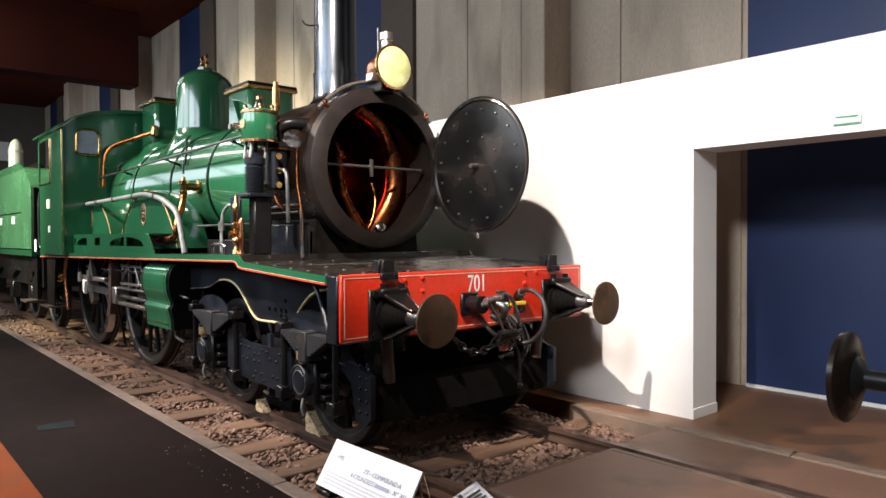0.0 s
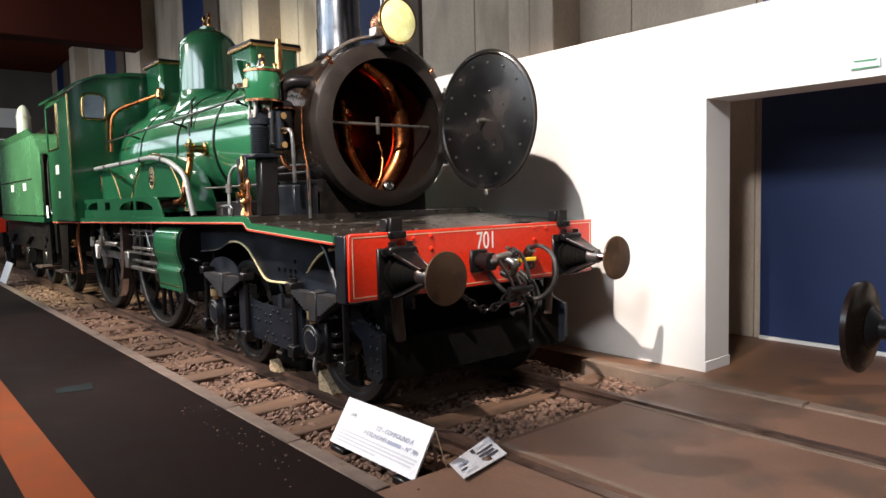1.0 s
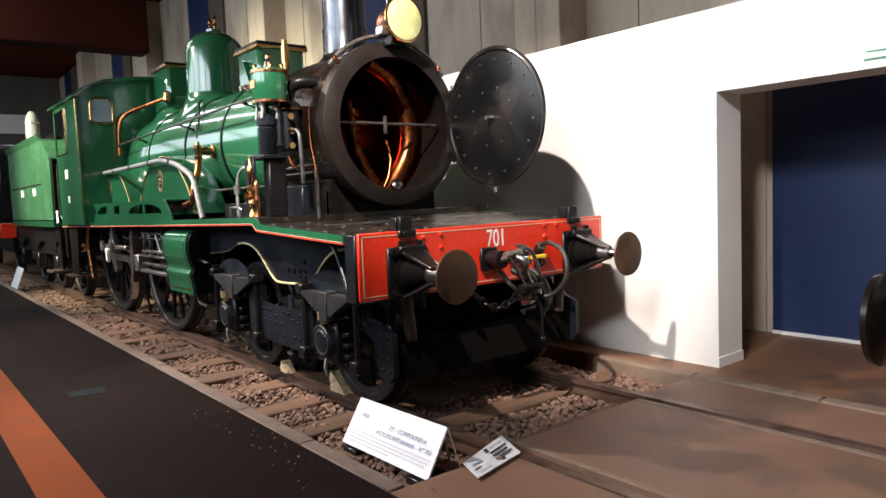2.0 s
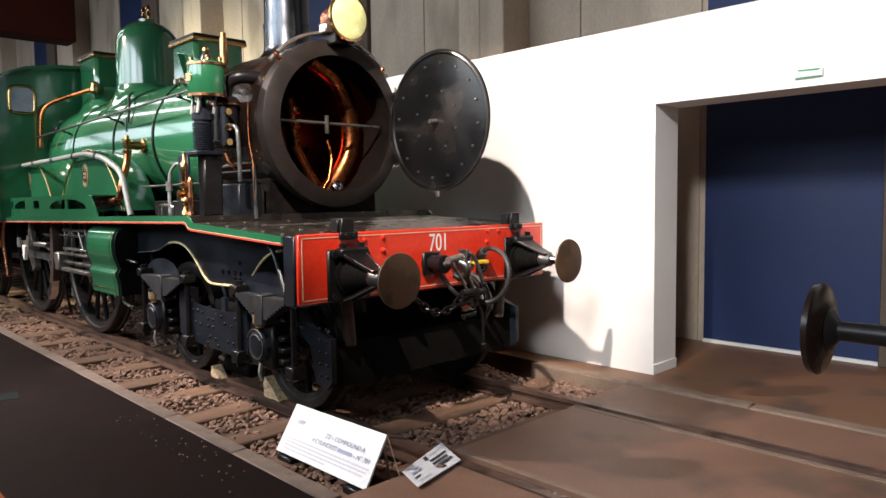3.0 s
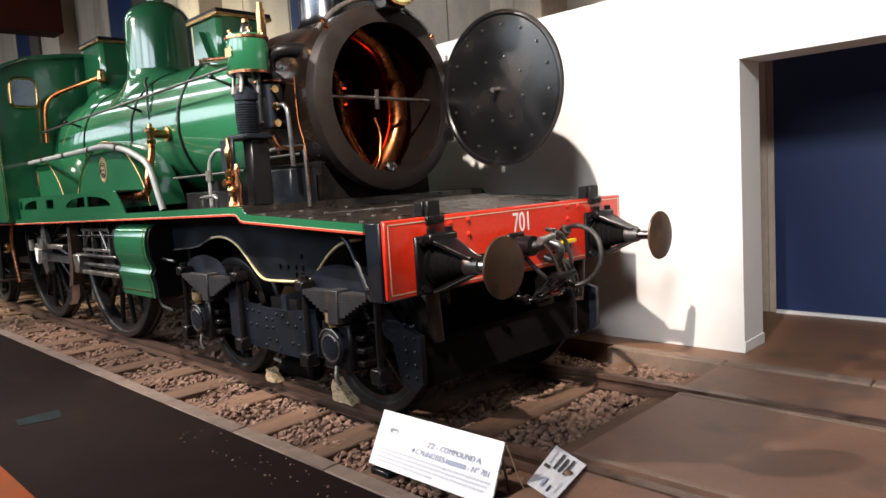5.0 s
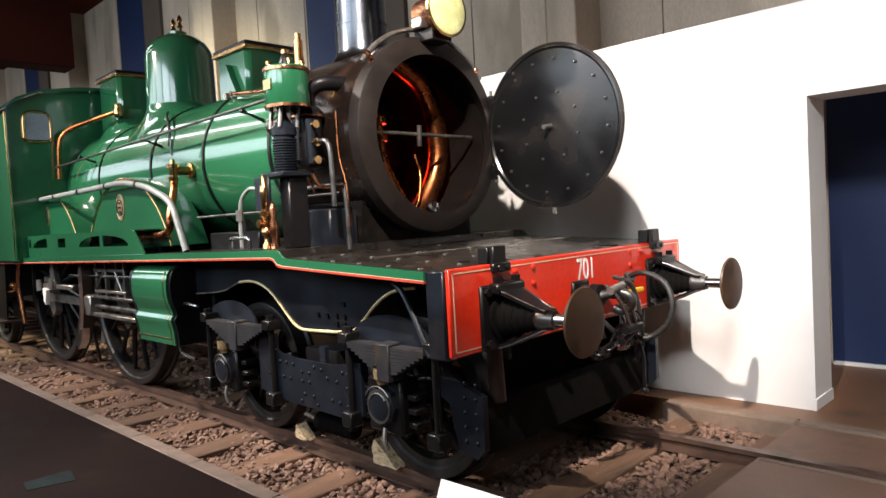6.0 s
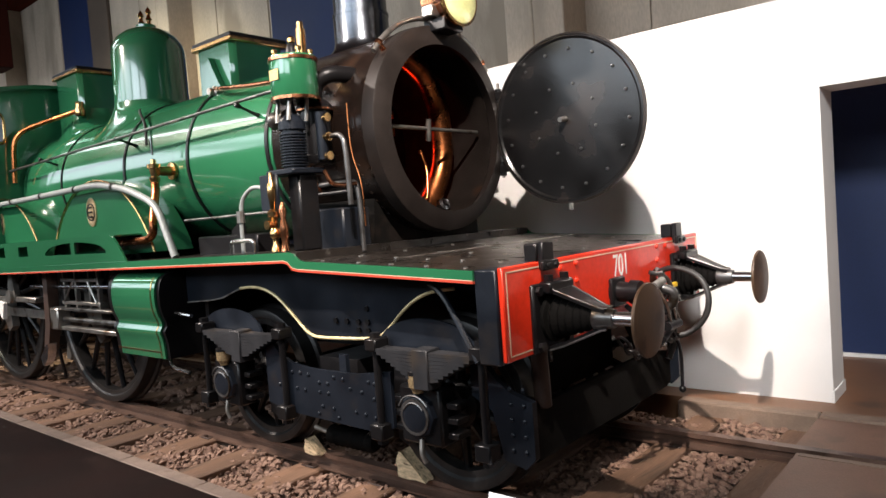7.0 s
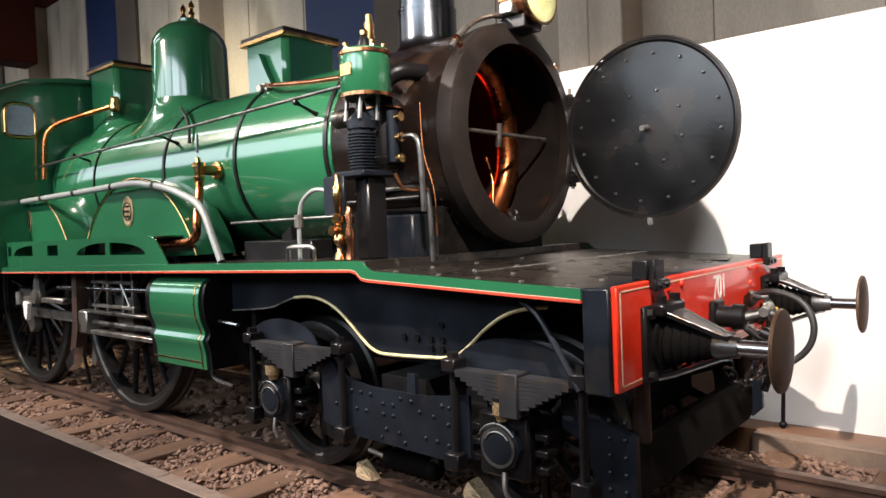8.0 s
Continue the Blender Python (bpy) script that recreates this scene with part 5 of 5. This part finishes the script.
part("copper_elbow", tube(B(), [(-0.90, 1.86, 2.60), (-0.78, 1.9, 2.615), (-0.62, 1.92, 2.60)], 0.03, 10), COPPER, stick)
part("drip_pipe", tube(B(), [(-0.73, 1.50, 2.36), (-0.74, 1.49, 2.2), (-0.75, 1.47, 2.03), (-0.76, 1.38, 1.83), (-0.77, 1.37, 1.56)], 0.005, 8, cut=0.45), STEAM_COPPER, loco, "thin copper drip pipe on the smokebox side")
drum = part("pump_drum", lathe(B(), (-0.80, 1.74, 1.99), Z, [(0, 0), (0, 0.10), (0.02, 0.115), (0.05, 0.115), (0.06, 0.10), (0.34, 0.10), (0.35, 0.118), (0.38, 0.118), (0.41, 0.09), (0.44, 0.04), (0.44, 0)], 28), BLACK, loco, "black pump drum beside the smokebox")
part("copper_band", lathe(B(), (-0.80, 1.74, 2.338), Z, [(0, 0.116), (0, 0.121), (0.012, 0.121), (0.012, 0.116), (0, 0.116)], 28), COPPER, drum)
part("exhaust_elbow", tube(B(), [(-0.80, 1.74, 2.40), (-0.80, 1.72, 2.52), (-0.74, 1.64, 2.575), (-0.56, 1.58, 2.57)], 0.055, 14), BLACK, drum)
cyc = part("pump_valve", cyl(B(), (-0.90, 1.57, 2.0), (-0.90, 1.57, 2.30), 0.035, n=16), NAVY, loco)
for z in (2.02, 2.14, 2.26):
    part("brass_union", lathe(B(), (-0.90, 1.57, z), -Y, [(0, 0.022), (0.045, 0.02), (0.05, 0.028), (0.07, 0.028), (0.07, 0)], 10), BRASS, cyc)
part("steam_bend", tube(B(), [(-0.90, 1.48, 2.14), (-0.90, 1.40, 2.14), (-0.90, 1.36, 2.08), (-0.90, 1.35, 1.70)], 0.017, 10), DARKSTEEL, loco)
part("copper_bend", tube(B(), [(-0.92, 1.55, 1.93), (-0.90, 1.52, 1.84), (-0.80, 1.50, 1.83), (-0.72, 1.48, 1.84)], 0.014, 8), COPPER, loco)
cocks = part("brass_cock", lathe(B(), (-1.15, 1.80, 1.44), Z, [(0, 0.035), (0.03, 0.03), (0.05, 0.018), (0.08, 0.018), (0.10, 0.035), (0.13, 0.035), (0.15, 0.02), (0.20, 0.022), (0.22, 0.04), (0.25, 0.04), (0.27, 0.02), (0.33, 0.024), (0.36, 0.03), (0.42, 0.03), (0.44, 0.015), (0.50, 0.012), (0.50, 0)], 14), BRASS, loco, "brass drip cocks beside the pump")
part("second_cock", lathe(B(), (-1.14, 1.72, 1.44), Z, [(0, 0.03), (0.05, 0.018), (0.12, 0.028), (0.15, 0.03), (0.2, 0.016), (0.26, 0.026), (0.30, 0.012), (0.32, 0)], 12), COPPER, cocks)
part("side_cap", lathe(B(), (-1.16, 1.80, 1.61), -X, [(0, 0.022), (0.03, 0.022), (0.035, 0.03), (0.05, 0.03), (0.05, 0)], 10), BRASS, cocks)
part("frame_pipe", tube(B(), [(-0.60, 2.28, 1.86), (-0.66, 1.66, 1.865), (-0.70, 1.50, 1.85), (-0.70, 1.48, 1.72), (-0.70, 1.48, 1.40)], 0.017, 10, cut=0.3), DARKSTEEL, loco, "dark grey pipe bent down to the footplate")
part("cross_rail", tube(B(), [(-0.62, 2.30, 1.80), (-0.66, 1.60, 1.80)], 0.012, 8, soft=False), BLACK, loco)
part("spool", cyl(B(), (-0.86, 2.1, 2.32), (-0.86, 1.95, 2.32), 0.06, n=18), DARKSTEEL, loco)
part("spool", cyl(B(), (-0.80, 1.9, 2.05), (-0.80, 1.75, 2.05), 0.05, n=18), BLACK, loco)

# cab
cab = part("cab_front", prism(B(), [(-1.34, 1.34), (-1.34, 3.14), (-1.2, 3.27), (-0.95, 3.38), (-0.5, 3.45), (0, 3.47), (0.5, 3.45), (0.95, 3.38), (1.2, 3.27), (1.34, 3.14), (1.34, 1.34)], "y", 7.13, 7.16), GREEN, loco, "green cab front with a brass-framed window")
win = part("cab_window", box(B(), (-1.145, 7.10, 2.79), (-0.865, 7.128, 3.13), 0.004), BLACK, cab)
ring = [(-1.155, 7.105, 2.82), (-1.155, 7.105, 3.08), (-1.10, 7.105, 3.14), (-0.91, 7.105, 3.14), (-0.855, 7.105, 3.08), (-0.855, 7.105, 2.82), (-0.89, 7.105, 2.78), (-1.12, 7.105, 2.78), (-1.155, 7.105, 2.82)]
part("window_frame", tube(B(), ring, 0.02, 10, cut=0.45), BRASS, win, "brass window frame")
part("pane", box(B(), (-1.14, 7.094, 2.80), (-0.87, 7.099, 3.12)), PANE, win, "pane with its pale reflection painted in")
for s in (-1, 1):
    sd = B()
    xs = (s * 1.325, s * 1.34)
    box(sd, (min(xs), 7.10, 1.34), (max(xs), 7.88, 3.16))
    box(sd, (min(xs), 7.88, 1.34), (max(xs), 8.64, 2.41))
    box(sd, (min(xs), 8.64, 2.36), (max(xs), 8.71, 3.16))
    box(sd, (min(xs), 7.88, 3.08), (max(xs), 8.64, 3.16))
    side = part("cab_side", sd, GREEN, loco, "green cab side sheet with an open side window")
    if s < 0:
        part("corner_beading", tube(B(), [(-1.343, 7.13, 1.38), (-1.343, 7.13, 3.14)], 0.01, 8, soft=False), BRASS, side)
        part("window_edge", tube(B(), [(-1.343, 7.88, 3.07), (-1.343, 7.88, 2.41), (-1.343, 8.64, 2.41)], 0.012, 8, cut=0.06), BRASS, side)
        for z in (2.10, 1.72):
            part("works_plate", box(B(), (-1.346, 7.93, z - (0.07 if z > 2 else 0.05)), (-1.340, 8.13 if z > 2 else 8.03, z + (0.07 if z > 2 else 0.05)), 0.002), WHITE_MARK, side, "small white plate")
        part("grab_rail", tube(B(), [(-1.325, 8.66, 1.42), (-1.345, 8.72, 1.5), (-1.345, 8.72, 2.25), (-1.325, 8.66, 2.33)], 0.013, 8), STEEL, side)
roof = [(-1.40, 3.13), (-1.40, 3.16), (-1.22, 3.30), (-0.95, 3.41), (-0.5, 3.48), (0, 3.50), (0.5, 3.48), (0.95, 3.41), (1.22, 3.30), (1.40, 3.16), (1.40, 3.13), (1.2, 3.275), (0.95, 3.385), (0, 3.475), (-0.95, 3.385), (-1.2, 3.275)]
part("cab_roof", prism(B(), roof, "y", 7.06, 8.78), GREEN, loco)
# added dark block standing for the shade inside the cab and behind it
part("cab_back", box(B(), (-1.05, 7.9, 1.3), (1.05, 9.3, 3.0)), SOOT, loco)

# ---- tender ----
tender = thing("tender", (0, 12, 0), "green tender coupled behind the cab", "tender")
tank = part("tank", prism(B(), [(9.55, 1.40), (9.55, 2.42), (9.60, 2.50), (9.74, 2.58), (9.90, 2.66), (10.02, 2.75), (10.14, 2.82), (14.10, 2.82), (14.10, 1.40)], "x", -1.3, 1.3), TENDER_GREEN, tender, "green tank side with a thin line and swept front corner")
part("flare", prism(B(), [(-1.3, 2.80), (-1.37, 2.90), (-1.355, 2.91), (-1.27, 2.82)], "y", 10.14, 14.1), TENDER_GREEN, tender)
# black panel set over the green front face of the tank
part("tender_front", box(B(), (-1.27, 9.50, 1.40), (1.27, 9.546, 2.44), 0.004), SOOT, tender, "black tender front")
coal = B()
rc = random.Random(9)
for k in range(70):
    bmesh.ops.create_icosphere(coal, subdivisions=1, radius=rc.uniform(0.08, 0.2), matrix=Matrix.Translation((rc.uniform(-1.0, 1.0), rc.uniform(10.4, 13.9), 2.80 + rc.uniform(0, 0.08))))
part("coal_load", coal, SOOT, tender)
filler = part("filler_dome", lathe(B(), (-1.08, 12.2, 2.80), Z, [(0, 0.14), (0.04, 0.13), (0.55, 0.125), (0.66, 0.10), (0.74, 0.05), (0.76, 0)], 24), LAGGED, tender, "pale grey upright filler")
part("filler_ring", lathe(B(), (-1.08, 12.2, 3.30), Z, [(0, 0.125), (0, 0.14), (0.03, 0.14), (0.03, 0.125), (0, 0.125)], 24), DULL, filler)
part("lining", box(B(), (-1.304, 10.4, 2.03), (-1.299, 14.0, 2.055)), BLACK, tank)
for y in (11.03, 12.4):
    part("plate", box(B(), (-1.308, y, 1.85), (-1.30, y + 0.27, 1.99), 0.002), FAINT, tank)
part("platform", box(B(), (-1.3, 9.55, 1.28), (1.3, 14.15, 1.38)), GREEN, tender)
part("under_frame", box(B(), (-1.15, 9.4, 0.75), (1.15, 14.6, 1.27)), BLACK, tender)
for y in (10.2, 12.0, 13.8):
    for s in (-1, 1):
        wheel(y, 0.6, s, tender, 10)
    part("axle_box", box(B(), (-1.22, y - 0.14, 0.44), (-1.05, y + 0.14, 0.76), 0.02), BLACK, tender)
    part("spring", prism(B(), [(y - 0.5, 0.98), (y, 1.06), (y + 0.5, 0.98), (y, 0.82)], "x", -1.22, -1.12), BLACK, tender)
part("step", box(B(), (-1.4, 9.5, 0.5), (-1.05, 10.0, 0.54), 0.006), RUST, tender)
part("step_hanger", box(B(), (-1.22, 9.55, 0.5), (-1.19, 9.95, 1.3)), BLACK, tender)
tag = thing("white_tag", (-1.3, 9.1, 1.4), "small white card hung at the cab step", "card")
part("card", box(B(), (-1.33, 9.0, 1.36), (-1.32, 9.14, 1.56), 0.002), CARD, tag)
low_sign = thing("low_sign", (-1.48, 13.2, -0.02), "small white sign leaning on the ballast by the kerb", "sign")
part("panel", prism(B(), [(-1.52, -0.04), (-1.36, 0.40), (-1.345, 0.395), (-1.505, -0.045)], "y", 12.8, 13.6), CARD, low_sign)

# ---- neighbouring vehicles on the track ----
wagon = thing("wagon", (0, -4.2, 0), "dark wagon end with a black buffer facing the engine", "wagon")
part("headstock", box(B(), (-1.2, -3.72, 0.86), (1.2, -3.58, 1.24), 0.01), BLACK, wagon)
part("under_frame", box(B(), (-1.1, -9.5, 0.86), (1.1, -3.72, 1.18)), BLACK, wagon)
for x in (-0.86, 0.86):
    st = part("buffer", lathe(B(), (x, -3.58, 1.05), Y, [(0, 0.14), (0.04, 0.14), (0.06, 0.09), (0.30, 0.075), (0.30, 0.04), (0.65, 0.036), (0.67, 0.07), (0.68, 0.08), (0.68, 0)], 28), BLACK, wagon, "black buffer stem")
    part("buffer_face", lathe(B(), (x, -2.90, 1.05), Y, [(0, 0), (0, 0.07), (0.02, 0.155), (0.03, 0.168), (0.05, 0.165), (0.065, 0.10), (0.07, 0)], 40), SMOKE, st, "worn black buffer face")
for y in (-4.6, -8.2):
    for s in (-1, 1):
        wheel(y, 0.5, s, wagon, 8)
other = thing("railway_carriage", (0, 18, 0), "dark railway vehicle with a red beam behind the tender", "carriage")
part("body", box(B(), (-1.35, 15.9, 1.35), (1.35, 24.0, 3.2), 0.1), BLACK, other)
part("red_beam", box(B(), (-1.35, 15.75, 0.95), (1.35, 15.9, 1.3), 0.01), RED, other)
part("under_frame", box(B(), (-1.1, 15.9, 0.6), (1.1, 24.0, 1.35)), BLACK, other)
for y in (17.5, 22.0):
    for s in (-1, 1):
        wheel(y, 0.5, s, other, 8)
buffer(-0.875, other, 15.75)

# ---- loose things on the floor ----
board = thing("information_board", (-1.22, -0.23, -0.1), "white tilted information board standing on the ballast", "sign")
TL, TR, BL, BR = Vector((-1.12, 0.265, 0.185)), Vector((-1.12, -0.675, 0.195)), Vector((-1.345, 0.165, -0.045)), Vector((-1.335, -0.745, -0.045))
right, downv = (TR - TL).normalized(), ((BL + BR) / 2 - (TL + TR) / 2).normalized()
normal = right.cross(downv).normalized()
if normal.x > 0:
    normal = -normal
pb = B()
a = [pb.verts.new(p) for p in (TL, TR, BR, BL)]
b = [pb.verts.new(p - normal * 0.012) for p in (TL, TR, BR, BL)]
pb.faces.new(a)
pb.faces.new(b[::-1])
for i in range(4):
    pb.faces.new((a[i], a[(i + 1) % 4], b[(i + 1) % 4], b[i]))
panel = part("panel", pb, CARD, board)


def on_board(u, v):
    return TL.lerp(TR, u).lerp(BL.lerp(BR, u), v)


def board_pose(u, v):
    up = (on_board(u, 0) - on_board(u, 1)).normalized()
    r = (on_board(1, v) - on_board(0, v)).normalized()
    n = r.cross(up).normalized()
    up = n.cross(r)
    m = Matrix((r, up, n)).transposed().to_4x4()
    return Matrix.Translation(on_board(u, v) + n * 0.002) @ m


writing("title", "1885", 0.045, board_pose(0.14, 0.33), FAINT, panel, thick=0.0005)
writing("title", "2'2' - COMPOUND A", 0.043, board_pose(0.66, 0.40), INK, panel, "blue-grey printed title", thick=0.0005)
writing("title", "4 CYLINDRES", 0.043, board_pose(0.47, 0.56), INK, panel, "blue-grey printed title", thick=0.0005)
writing("title", "- N° 701", 0.043, board_pose(0.87, 0.56), INK, panel, "blue-grey printed title", thick=0.0005)


def board_bar(u0, u1, v0, v1, mat):
    bb = B()
    n = board_pose(0.5, 0.5).to_3x3() @ Z
    bb.faces.new([bb.verts.new(on_board(u, v) + n * 0.0025) for u, v in ((u0, v0), (u1, v0), (u1, v1), (u0, v1))])
    part("print_line", bb, mat, panel)


board_bar(0.62, 0.77, 0.525, 0.595, INK)
for k, (u0, u1) in enumerate(((0.06, 0.97), (0.06, 0.95), (0.06, 0.93), (0.06, 0.55))):
    board_bar(u0, u1, 0.67 + 0.07 * k, 0.70 + 0.07 * k, FAINT)
for y in (0.08, -0.62):
    part("stand", box(B(), (-1.36, y - 0.10, -0.115), (-1.14, y + 0.06, -0.06), 0.008), BLACK, board)
    part("prop", tube(B(), [(-1.13, y - 0.03, 0.17), (-1.08, y - 0.03, -0.11)], 0.008, 6, soft=False), DULL, board)
part("string", tube(B(), [(-1.12, -0.685, 0.18), (-1.10, -0.74, 0.0), (-1.14, -0.86, -0.08), (-1.2, -0.93, -0.1)], 0.004, 6), OLD_WOOD, board)
card = thing("small_card", (-0.93, -0.86, 0.0), "small white card with dark print leaning on the track", "card")
C0, C1, C2, C3 = Vector((-1.115, -0.80, 0.008)), Vector((-0.685, -0.672, 0.03)), Vector((-0.76, -0.915, 0.005)), Vector((-1.195, -1.02, 0.008))
cb = B()
a = [cb.verts.new(p + Z * 0.006) for p in (C0, C1, C2, C3)]
b = [cb.verts.new(p) for p in (C0, C1, C2, C3)]
cb.faces.new(a)
cb.faces.new(b[::-1])
for i in range(4):
    cb.faces.new((a[i], a[(i + 1) % 4], b[(i + 1) % 4], b[i]))
cp = part("panel", cb, CARD, card)
for u0, u1, v0, v1, mat in ((0.46, 0.54, 0.08, 0.26, DARKINK), (0.52, 0.92, 0.34, 0.42, DARKINK), (0.52, 0.88, 0.50, 0.58, DARKINK), (0.52, 0.92, 0.66, 0.74, DARKINK), (0.58, 0.9, 0.14, 0.18, FAINT), (0.08, 0.3, 0.36, 0.44, INK), (0.06, 0.2, 0.6, 0.66, DARKINK), (0.1, 0.36, 0.8, 0.85, FAINT)):
    bb = B()
    bb.faces.new([bb.verts.new(C0.lerp(C1, u).lerp(C3.lerp(C2, u), v) + Z * 0.0085) for u, v in ((u0, v0), (u1, v0), (u1, v1), (u0, v1))])
    part("print_line", bb, mat, cp)


def wedge(x, y, z, s, label):
    """A frayed wooden scotch driven under a wheel."""
    w = B()
    prism(w, [(y - 0.14 * s, 0.0), (y + 0.10 * s, 0.0), (y + 0.11 * s, 0.07 * s), (y + 0.08 * s, 0.17 * s), (y + 0.04 * s, 0.15 * s)], "x", x - 0.05, x + 0.04)
    bmesh.ops.subdivide_edges(w, edges=w.edges, cuts=2, use_grid_fill=True)
    for v in w.verts:
        v.co += noise.noise_vector(v.co * 24) * 0.015 + Z * z
    solo("wheel_wedge", w, OLD_WOOD, label, "wheel chock")


wedge(-0.80, 1.08, 0.0, 0.95, "frayed pale wooden wedge under the front wheel")
wedge(-0.80, 2.02, 0.0, 0.6, "small pale wooden wedge between the bogie wheels")

# ---- kerb stones, last ----
stone = mesh_of("kerb_stone", box(B(), (-0.055, -0.497, -0.2), (0.055, 0.497, 0.0), 0.008), KERB)
for k in range(30):
    ob = new("kerb_stone", stone)
    under(ob, kerb)
    ob.location = (-1.583 + rng.uniform(-0.004, 0.004), -0.30 + k, 0.004 + rng.uniform(-0.003, 0.003))
stone2 = mesh_of("kerb_stone", box(B(), (-0.068, -0.497, -0.2), (0.068, 0.497, 0.0), 0.012), FAR_KERB)
for k in range(9):
    ob = new("kerb_stone", stone2)
    under(ob, far_kerb)
    ob.location = (1.49 + rng.uniform(-0.005, 0.005), -8.2 + k, 0.012 + rng.uniform(-0.004, 0.004))
